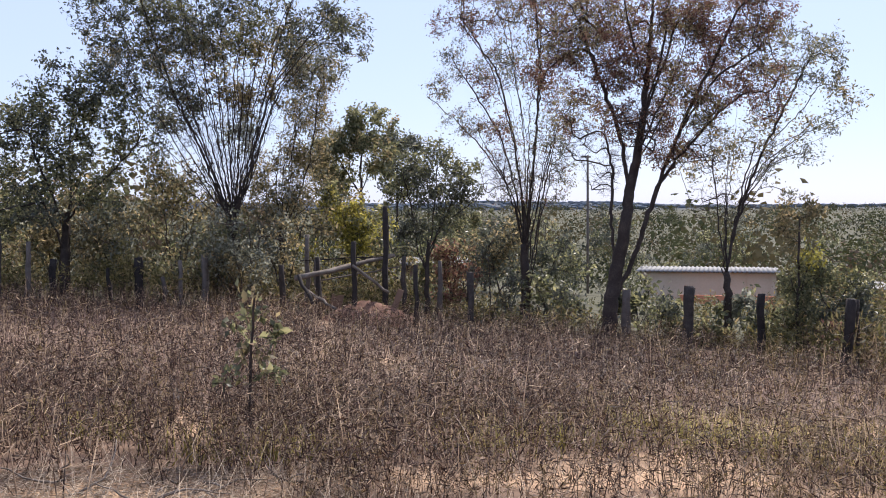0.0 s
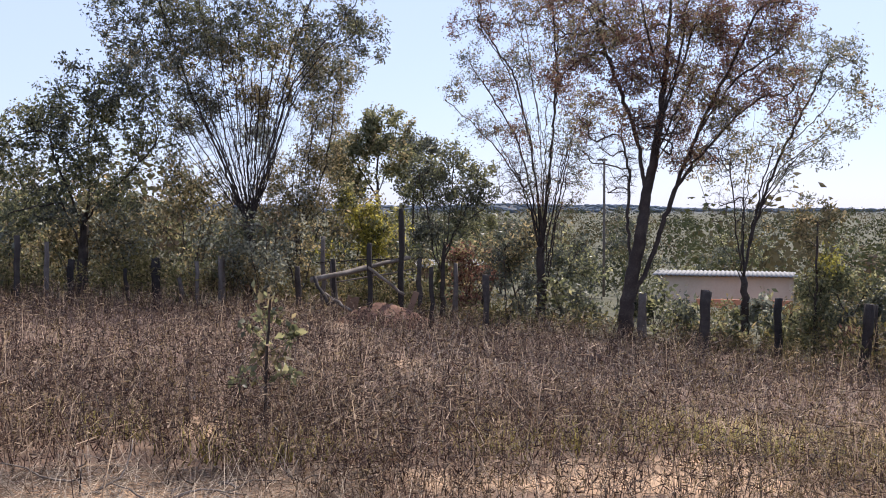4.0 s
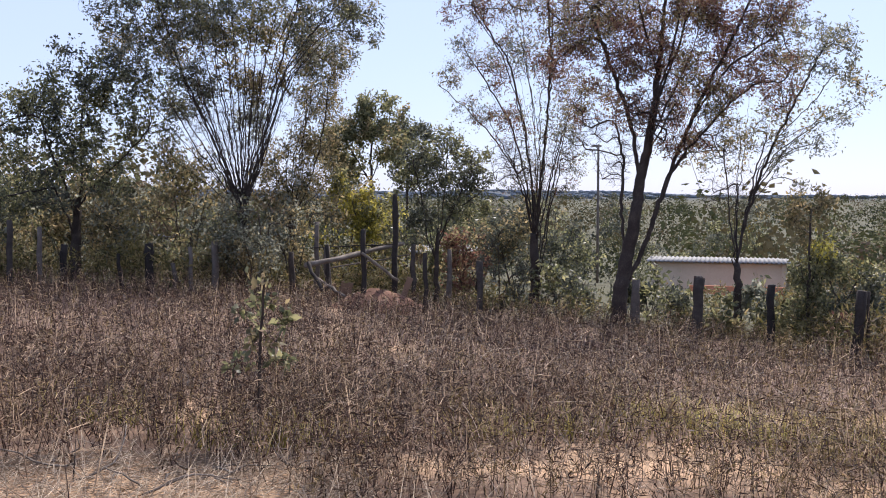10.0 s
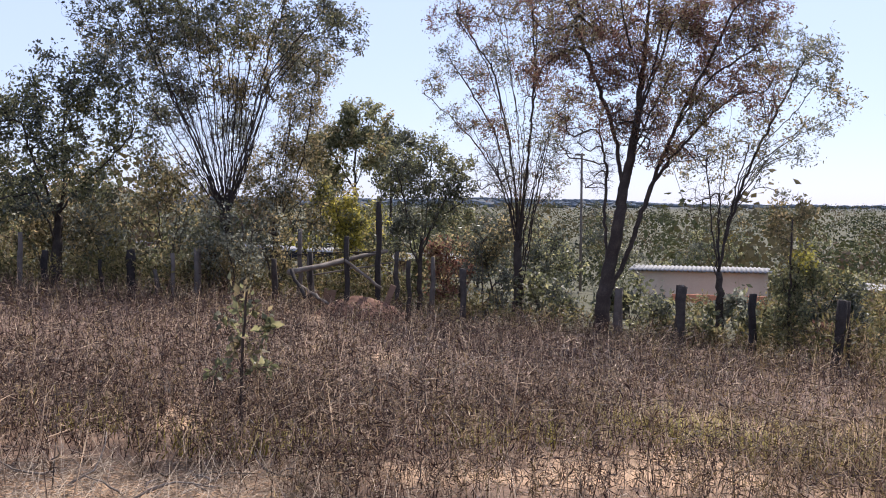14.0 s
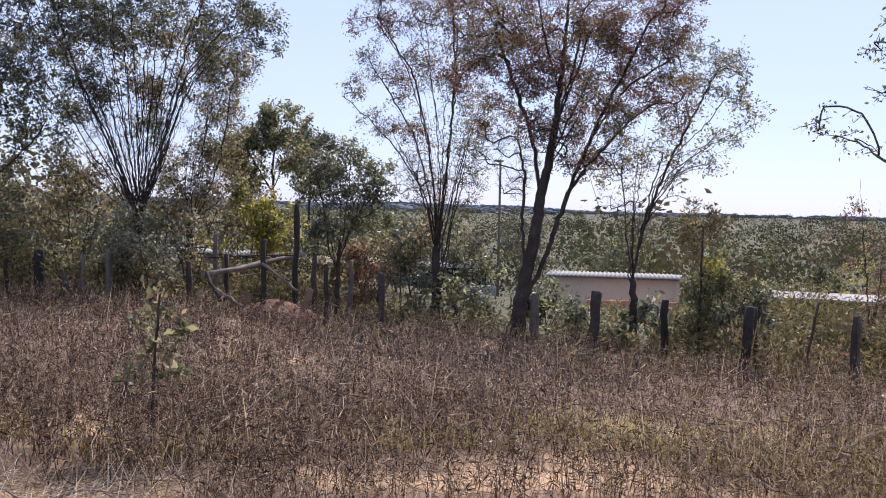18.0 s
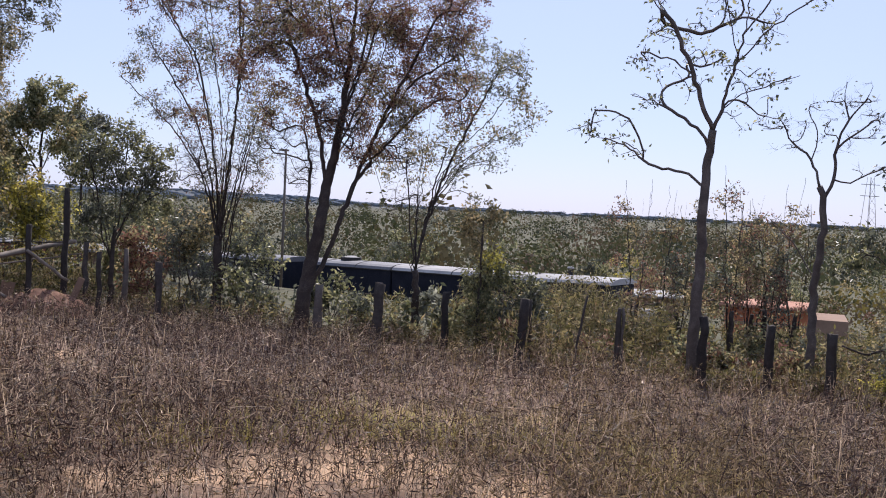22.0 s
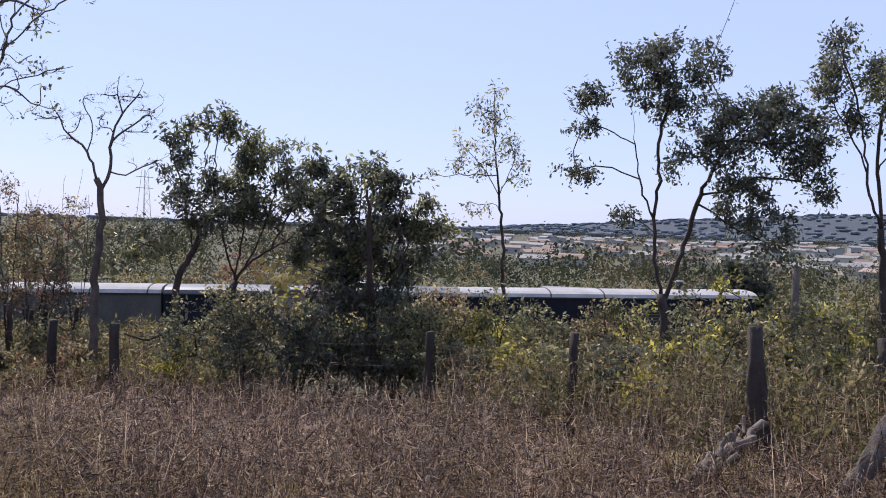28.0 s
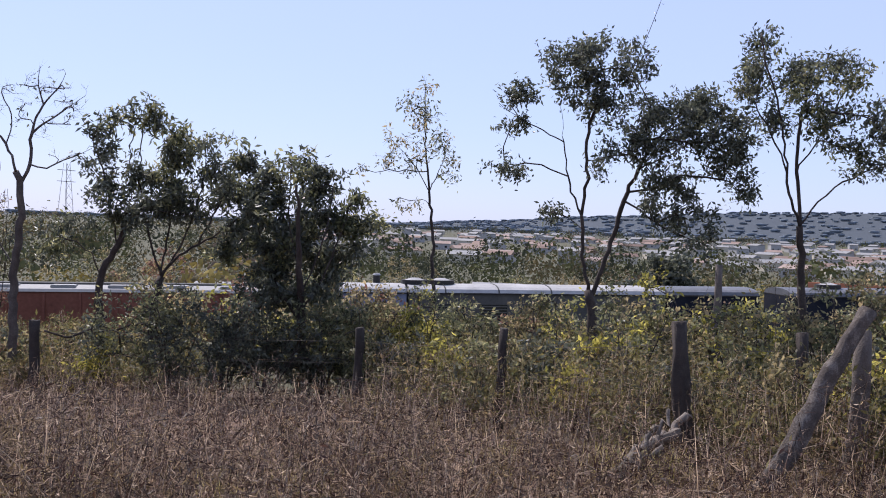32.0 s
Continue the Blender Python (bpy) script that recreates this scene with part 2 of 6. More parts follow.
def thing(name, m, label, category, group="", kind=""):
    ob = new(name)
    ob.matrix_basis = m
    ob.empty_display_size = 0.2
    return tagged(ob, label, category, group, kind)


def box(x0, y0, z0, x1, y1, z1, bevel=0.0, bm=None):
    bm = bm or bmesh.new()
    r = bmesh.ops.create_cube(bm, size=1)["verts"]
    bmesh.ops.transform(bm, verts=r, matrix=Matrix.Translation(((x0 + x1) / 2, (y0 + y1) / 2, (z0 + z1) / 2)) @ Matrix.Diagonal((x1 - x0, y1 - y0, z1 - z0, 1)))
    if bevel:
        bmesh.ops.bevel(bm, geom=list({e for v in r for e in v.link_edges}), offset=bevel, segments=2, affect="EDGES")
    return bm


# ---- the lie of the land ----
RAIL_AZ, RAIL_D = 53.0, 44.0
S_DIR = np.array([math.sin(radians(RAIL_AZ)), math.cos(radians(RAIL_AZ))])
W_DIR = np.array([math.sin(radians(RAIL_AZ + 90)), math.cos(radians(RAIL_AZ + 90))])
GRADE = 0.017
RAIL_Z = -5.4


def smooth(a, b, x):
    t = np.clip((x - a) / (b - a), 0, 1)
    return t * t * (3 - 2 * t)


def rail_z(w):
    return RAIL_Z + GRADE * np.clip(w, -340, 140)


def ground(x, y):
    x, y = np.asarray(x, float), np.asarray(y, float)
    s, w = x * S_DIR[0] + y * S_DIR[1], x * W_DIR[0] + y * W_DIR[1]
    r = np.hypot(x, y)
    near = np.interp(s, [-60, 0, 4.5, 9, 12, 15, 18, 27], [3.5, 0, -0.28, -0.68, -1.0, -1.28, -1.48, -1.65])
    near = near + 0.035 * np.sin(1.3 * x + 0.7 * y) * np.sin(0.9 * y - 0.4 * x) + 0.02 * np.sin(3.1 * x) * np.sin(2.7 * y)
    bed = rail_z(w) - 0.35
    z = near + (bed - near) * smooth(25, 39, s)
    az = np.degrees(np.arctan2(x, y))
    far = np.interp(r, [0, 60, 120, 220, 400, 800, 1500, 3200], [-6.7, -6.7, -8.7, -11, -12, -10, -6, 2])
    far = far + smooth(1700, 3600, r) * (84 * smooth(58, 82, az) + 10 * smooth(24, -10, az) - 27 * smooth(10, 22, az) * (1 - smooth(44, 56, az)) + 4 * np.sin(az * 0.31) + 2 * np.sin(az * 0.83))
    return z + (far - z) * smooth(49, 75, s)


def bearing(az, d):
    return d * math.sin(radians(az)), d * math.cos(radians(az))


FENCE_AZ = [-60, -40, -20, -5, 2, 14, 18, 22, 28, 33, 40, 48, 57, 66, 76, 86, 100]
FENCE_D = [21, 20, 21, 21.5, 20.5, 19.3, 18, 16.8, 17, 17.2, 17.2, 15.4, 13.5, 11.7, 9.9, 9.2, 8.6]


def build_ground():
    az = np.radians(np.concatenate([np.linspace(-180, -45, 40, endpoint=False), np.linspace(-45, 105, 220, endpoint=False), np.linspace(105, 180, 24, endpoint=False)]))
    r = np.concatenate([np.linspace(0.5, 26, 110), np.geomspace(26.8, 110, 70), np.geomspace(118, 4800, 45)])
    A, R = np.meshgrid(az, r)
    x, y = R * np.sin(A), R * np.cos(A)
    z = ground(x, y)
    n, m = A.shape
    i, j = np.meshgrid(np.arange(n - 1), np.arange(m), indexing="ij")
    f = np.stack([i * m + j, (i + 1) * m + j, (i + 1) * m + (j + 1) % m, i * m + (j + 1) % m], -1).reshape(-1, 4)
    soup = Soup()
    soup.add(np.stack([x, y, z], -1), None, f[:, ::-1])
    c = n * m
    soup.v.append(np.array([[0, 0, float(ground(0, 0))]]))
    soup.f3.append(np.stack([np.full(m, c), np.arange(m), (np.arange(m) + 1) % m], -1)[:, ::-1])
    me = soup.mesh("ground", M_SOIL, True)
    co = np.concatenate(soup.v)
    px, py = co[:, 0], co[:, 1]
    rr = np.hypot(px, py)
    azd = np.degrees(np.arctan2(px, py))
    loose = smooth(11.5, 6.5, rr) * (0.2 + 0.26 * np.sin(1.7 * px + np.sin(2.3 * py)) * np.sin(2.1 * py + 1.2 * np.sin(1.1 * px))) * (1 - 0.6 * smooth(24, 32, azd)) * (1 - 0.6 * smooth(9, 3, azd))
    edge = np.interp(azd, [-11, -5], [6.35, 5.2]) + 0.15 * np.sin(2.3 * px) * np.sin(1.9 * py)
    track = 0.8 * smooth(0, 0.55, edge - rr)
    sand = np.clip(np.maximum(np.maximum(bare(px, py) * 1.2, track), loose), 0, 1)[:, None]
    col = np.array([0.16, 0.1, 0.07]) * (1 - sand) + np.array([0.5, 0.33, 0.2]) * sand
    past = rr - np.interp(np.degrees(np.arctan2(px, py)), FENCE_AZ, FENCE_D)
    scrub = smooth(0, 4, past)[:, None]
    col = col * (1 - scrub) + np.array([0.085, 0.08, 0.042]) * scrub
    # blue-grey tint growing with distance: haze painted into the ground colour
    far_haze = smooth(1100, 1900, rr)[:, None]
    col = col * (1 - far_haze) + np.array([0.055, 0.067, 0.078]) * far_haze
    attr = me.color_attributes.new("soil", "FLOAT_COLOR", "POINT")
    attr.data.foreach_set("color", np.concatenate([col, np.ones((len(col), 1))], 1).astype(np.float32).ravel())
    ob = new("ground", me)
    tagged(ob, "sandy orange-brown soil falling gently towards a railway", "ground", kind="structure")


# ---- weeds ----
def weed_kind(rng, n_side, height, mat_r):
    """One dry branching weed as spikes: arrays a, b, r."""
    a, b, r = [], [], []
    top = np.array([rng.normal(0, 0.16), rng.normal(0, 0.16), 1.0]) * height
    mid = top * 0.5 + rng.normal(0, 0.03, 3)
    a += [np.zeros(3), mid]
    b += [mid * 1.15, top]
    r += [mat_r, mat_r * 0.75]
    for _ in range(n_side):
        f = rng.uniform(0.12, 0.95)
        p = top * f
        t = rng.uniform(0, 6.28)
        l = height * rng.uniform(0.2, 0.5) * (1.15 - 0.45 * f)
        flat = np.array([math.cos(t), math.sin(t), 0.0])
        g = p + (flat * 0.5 + np.array([0, 0, rng.uniform(-0.05, 0.3)])) * l
        h = g + (flat * rng.uniform(0.1, 0.4) + np.array([0, 0, rng.uniform(0.2, 0.45)]) + rng.normal(0, 0.1, 3)) * l
        e = h + (flat * rng.uniform(-0.3, 0.15) + np.array([0, 0, rng.uniform(-0.1, 0.4)]) + rng.normal(0, 0.12, 3)) * l
        a.append(p), b.append(g + (g - p) * 0.12), r.append(mat_r * 0.65)
        a.append(g), b.append(h + (h - g) * 0.12), r.append(mat_r * 0.58)
        a.append(h), b.append(e), r.append(mat_r * 0.5)
        t2 = rng.uniform(0, 6.28)
        a.append(g), b.append(g + np.array([math.cos(t2), math.sin(t2), rng.uniform(-0.4, 0.9)]) * l * 0.4), r.append(mat_r * 0.45)
    return np.array(a), np.array(b), np.array(r)


def scatter(soup, kinds, x, y, scale, rng, leaf=None, leaf_soup=None):
    z = ground(x, y)
    kind = rng.integers(0, len(kinds), len(x))
    for q, (a, b, r) in enumerate(kinds):
        sel = np.nonzero(kind == q)[0]
        if not len(sel):
            continue
        t = rng.uniform(0, 6.28, len(sel))
        c, s = np.cos(t), np.sin(t)
        k = scale[sel][:, None]
        base = np.stack([x[sel], y[sel], z[sel]], -1)[:, None]

        def turn(p):
            px, py = p[None, :, 0], p[None, :, 1]
            return np.stack([(px * c[:, None] - py * s[:, None]) * k, (px * s[:, None] + py * c[:, None]) * k, p[None, :, 2] * k], -1) + base

        A, B = turn(a).reshape(-1, 3), turn(b).reshape(-1, 3)
        twigs(soup, A, B, np.tile(r, len(sel)))
        if leaf:
            share, size, asp = leaf
            pick = np.nonzero(rng.uniform(size=len(A)) < share)[0]
            leaves(leaf_soup, A[pick] + (B[pick] - A[pick]) * rng.uniform(0.3, 1, (len(pick), 1)), rng, size, asp, 0.1)


# bare sandy spots: bearing, distance, half-width across, half-depth
BARE = [(11.6, 7.0, 0.75, 0.6), (15.5, 8.6, 0.5, 0.35), (17.5, 7.4, 0.4, 0.3), (-14.2, 8.03, 0.22, 0.7), (7.8, 6.5, 0.5, 0.22), (3.0, 6.4, 0.4, 0.2), (14.0, 7.8, 0.5, 0.25), (-6.9, 17.2, 0.13, 3.6), (-8.8, 6.27, 0.35, 0.25), (19.6, 10.08, 0.81, 0.41), (-19.4, 6.0, 0.69, 0.3), (-0.9, 6.34, 0.33, 0.29), (5.1, 6.56, 0.23, 0.24), (-3.2, 13.17, 0.15, 0.4), (22.4, 6.8, 0.35, 0.32), (24.2, 10.53, 0.42, 0.42), (30.6, 7.8, 0.27, 0.25), (63.6, 8.31, 0.24, 0.66), (63.5, 8.42, 0.19, 0.61), (22.6, 7.08, 0.37, 0.37)]


def bare(x, y):
    f = np.zeros(len(x))
    for az, d, a, b in BARE:
        cx, cy = bearing(az, d)
        ux, uy = math.sin(radians(az)), math.cos(radians(az))
        dx, dy = x - cx, y - cy
        f = np.maximum(f, np.exp(-((dx * uy - dy * ux) / a) ** 2 - ((dx * ux + dy * uy) / b) ** 2))
    return f


def build_weeds():
    rng = np.random.default_rng(5)

    def spots(n, a0, a1, d0, d1):
        az = rng.uniform(a0, a1, n)
        d = np.sqrt(rng.uniform(d0 ** 2, d1 ** 2, n))
        return az, d, d * np.sin(np.radians(az)), d * np.cos(np.radians(az))

    soup, bits, soup2, bits2 = Soup(), Soup(), Soup(), Soup()
    for n, d0, d1, sides, rad, share, size in ((12000, 4.2, 9.0, (4, 8), 0.0034, 0.5, 0.055), (17000, 9.0, 22, (2, 4), 0.0052, 0.85, 0.068)):
        az, d, x, y = spots(n, -34, 97, d0, d1)
        lim = np.interp(az, FENCE_AZ, FENCE_D)
        clump = 0.5 + 0.5 * np.sin(1.9 * x + 1.1 * np.sin(1.3 * y)) * np.sin(1.7 * y + 1.3 * np.sin(0.9 * x))
        keep = (d < lim + 0.9) & (rng.uniform(size=n) > bare(x, y) * 1.1) & (rng.uniform(size=n) > 0.3 * smooth(10, 7.5, d) * smooth(27, 21, az) * smooth(2, 8, az)) & (rng.uniform(size=n) < 0.6 + 0.4 * clump) & (d > np.interp(az, [-15, -5], [6.1, 5.0]) + 0.6 * clump + rng.normal(0, 0.12, n))
        x, y = x[keep], y[keep]
        kinds = [weed_kind(rng, rng.integers(*sides), 0.5, rad) for _ in range(14)]
        tall = (0.75 + 0.4 * clump[keep]) * np.interp(az[keep], [60, 70], [1.0, 0.6])
        size_of = rng.uniform(0.45, 1.3, len(x)) * tall
        mixed = 0.1 + 0.5 * smooth(8, 22, az[keep]) * (1 - 0.75 * smooth(30, 46, az[keep])) * (0.3 + 0.7 * np.sin(0.55 * x + 0.8 * np.sin(0.7 * y)) ** 2)
        ochre = rng.uniform(size=len(x)) < mixed
        for pick, sa, sb in ((~ochre, soup, bits), (ochre, soup2, bits2)):
            scatter(sa, kinds, x[pick], y[pick], size_of[pick], rng, (share, size, 0.13), sb)
    # taller dark stems standing out of the rest
    az, d, x, y = spots(900, -33, 96, 5.4, 12)
    keep = (d < np.interp(az, FENCE_AZ, FENCE_D)) & (rng.uniform(size=900) > 0.6 * bare(x, y))
    kinds = [weed_kind(rng, rng.integers(5, 9), 0.85, 0.0055) for _ in range(8)]
    scatter(soup, kinds, x[keep], y[keep], rng.uniform(0.6, 1.1, int(keep.sum())), rng, (0.25, 0.05, 0.25), bits)
    field = thing("dry_weeds", Matrix(), "dry purplish-brown branching weeds covering the sandy field", "weeds", kind="stuff")
    tagged(part("stalks", soup, M_DRY, field), kind="stuff")
    tagged(part("seed_heads", bits, M_DRY, field), kind="stuff")
    field = thing("ochre_weeds", Matrix(), "ochre and olive half-dry weeds mixed into the field", "weeds", kind="stuff")
    tagged(part("stalks", soup2, M_OCHRE, field), kind="stuff")
    tagged(part("seed_heads", bits2, M_OCHRE, field), kind="stuff")
    # straw, fallen stems and low tufts of grass
    soup = Soup()
    az, d, x, y = spots(26000, -34, 97, 4.4, 12)
    pale = rng.uniform(size=len(x)) < np.where(d < 6.5, np.where(az < -3, 0.9, 0.6), np.where(az < 24, 0.24, 0.1))
    az, d, x, y = az[pale], d[pale], x[pale], y[pale]
    n = len(x)
    t = rng.uniform(0, 6.28, n)
    z = ground(x, y)
    h = rng.uniform(0.05, 0.4, n) * (rng.uniform(size=n) < 0.5) + 0.015
    a = np.stack([x, y, z + 0.006], -1)
    twigs(soup, a, a + np.stack([np.cos(t) * 0.2, np.sin(t) * 0.2, h], -1), 0.0028)
    az, d, x, y = spots(9000, -34, -5, 4.6, 6.6)
    n = len(x)
    t = rng.uniform(0, 6.28, n)
    a = np.stack([x, y, ground(x, y) + rng.uniform(0.004, 0.03, n)], -1)
    twigs(soup, a, a + np.stack([np.cos(t) * 0.1, np.sin(t) * 0.1, rng.normal(0.01, 0.025, n)], -1), 0.0026)
    az, d, x, y = spots(420, -30, 95, 5.4, 13)
    z = ground(x, y)
    for q in range(len(x)):
        t = rng.uniform(0, 6.28)
        L = rng.uniform(0.2, 0.55)
        p = polyline(np.array([x[q], y[q], z[q] + rng.uniform(0.05, 0.4)]), np.array([math.cos(t), math.sin(t), rng.uniform(0, 0.9)]), L, 4, rng, -0.12, 0.1)
        tube(soup, p, np.linspace(0.003, 0.0015, 5), 3, False)
    ob = new("straw_litter", soup.mesh("straw_litter", M_STRAW))
    tagged(ob, "pale dry straw and fallen stems on sandy soil", "grass", kind="stuff")
    soup = Soup()
    for az, d, wide in [(17.5, 8.3, 0.5), (12.3, 8.8, 0.35), (14.5, 8.5, 0.4), (20.5, 8.6, 0.6), (23, 8.2, 0.4), (28.9, 7.7, 0.35), (26, 8.5, 0.4), (31, 7.4, 0.3), (36.8, 6.5, 0.22), (34, 6.9, 0.2), (54.9, 7.6, 0.18), (49, 7.1, 0.16), (60, 8.2, 0.18), (66, 8.8, 0.2), (72, 9.0, 0.25), (75, 8.6, 0.2), (42, 7.4, 0.15), (-8, 6.9, 0.2), (-13, 6.8, 0.2), (2, 7.3, 0.2), (-20, 7.6, 0.25), (7, 7.8, 0.25)]:
        cx, cy = bearing(az, d)
        n = int(430 * wide)
        x, y = cx + rng.normal(0, wide, n), cy + rng.normal(0, 0.6 * wide, n)
        a = np.stack([x, y, ground(x, y)], -1)
        twigs(soup, a, a + np.stack([rng.normal(0, 0.09, n), rng.normal(0, 0.09, n), rng.uniform(0.1, 0.36, n)], -1), 0.0055)
    ob = new("grass_tufts", soup.mesh("grass_tufts", M_TUFT))
    tagged(ob, "low yellowish-green grass tufts between dry weeds", "grass", kind="stuff")
    # weeds past the fence, greener
    n = 21000
    az = rng.uniform(-34, 100, n)
    lim = np.interp(az, FENCE_AZ, FENCE_D)
    d = lim - 0.3 + 11 * rng.uniform(size=n) ** 1.2
    x, y = d * np.sin(np.radians(az)), d * np.cos(np.radians(az))
    s = x * S_DIR[0] + y * S_DIR[1]
    kinds = [weed_kind(rng, rng.integers(2, 4), 1.05, 0.007) for _ in range(10)]
    soup, bits = Soup(), Soup()
    keep = (rng.uniform(size=n) < np.interp(az, [-34, 4, 8, 17, 20, 44, 50, 100], [0.85, 0.6, 0.25, 0.3, 1.0, 1.0, 0.16, 0.1])) & (s < 27.5) & (d < 32) & (d > lim + np.interp(az, [44, 50], [0, 1.0]))
    heap = np.sin(1.5 * x + 1.6 * np.sin(1.1 * y + 0.6)) * np.sin(1.3 * y + 1.4 * np.sin(0.9 * x))
    keep &= rng.uniform(size=n) < 0.55 + 0.6 * heap
    x, y, heap = x[keep], y[keep], heap[keep]
    tall = 0.75 + 0.25 * np.sin(0.8 * x + 0.5) * np.sin(0.7 * y) + (0.3 * smooth(1.5, 6, (d - lim)[keep]) + 0.35) * smooth(16, 21, az[keep]) * (1 - smooth(29, 33, az[keep]) * (az[keep] < 46)) - 0.3 + 0.45 * smooth(4, -6, az[keep])
    size_of = rng.uniform(0.5, 1.3, len(x)) * tall * (0.85 + 0.35 * heap)
    dry = rng.uniform(size=len(x)) < 0.3 + 0.25 * np.sin(0.9 * y + np.sin(1.2 * x))
    dead, husks = Soup(), Soup()
    scatter(soup, kinds, x[~dry], y[~dry], size_of[~dry], rng, (1.0, 0.13, 0.3), bits)
    scatter(dead, kinds, x[dry], y[dry], size_of[dry], rng, (0.8, 0.1, 0.25), husks)
    n = 1100
    az = rng.uniform(58, 97, n)
    d = np.interp(az, FENCE_AZ, FENCE_D) + np.where(np.abs(az - 76.3) < 2.0, np.abs(rng.normal(0, 1.0, n)) + 0.2, rng.normal(0.6, 0.8, n))
    x, y = d * np.sin(np.radians(az)), d * np.cos(np.radians(az))
    brush = [weed_kind(rng, rng.integers(4, 8), 0.9, 0.0045) for _ in range(10)]
    rise = rng.uniform(0.4, 1.25, n)
    half = rng.uniform(size=n) < 0.6
    scatter(dead, brush, x[half], y[half], rise[half], rng, (0.4, 0.06, 0.3), husks)
    scatter(soup, brush, x[~half], y[~half], rise[~half], rng, (1.0, 0.065, 0.4), bits)
    field = thing("brown_weeds", Matrix(), "tall dry brown weeds standing among green ones past a fence", "weeds", kind="stuff")
    tagged(part("stalks", dead, M_DRY, field), kind="stuff")
    tagged(part("seed_heads", husks, M_OCHRE, field), kind="stuff")
    field = thing("green_weeds", Matrix(), "tall yellowish-green weeds growing behind a wire fence", "weeds", kind="stuff")
    tagged(part("stalks", soup, M_WEED, field), kind="stuff")
    tagged(part("foliage", bits, M_WEED, field), kind="stuff")


# ---- trees ----
def polyline(p, d, length, n, rng, up=0.1, wander=0.18):
    pts = [p]
    d = d / np.linalg.norm(d)
    for _ in range(n):
        d = d + rng.normal(0, wander, 3) + np.array([0, 0, up])
        d /= np.linalg.norm(d)
        pts.append(pts[-1] + d * length / n)
    return np.array(pts)


def resample(pts, n):
    pts = np.asarray(pts, float)
    s = np.concatenate([[0], np.cumsum(np.linalg.norm(np.diff(pts, axis=0), axis=1))])
    t = np.linspace(0, s[-1], n)
    return np.stack([np.interp(t, s, pts[:, i]) for i in range(3)], -1)


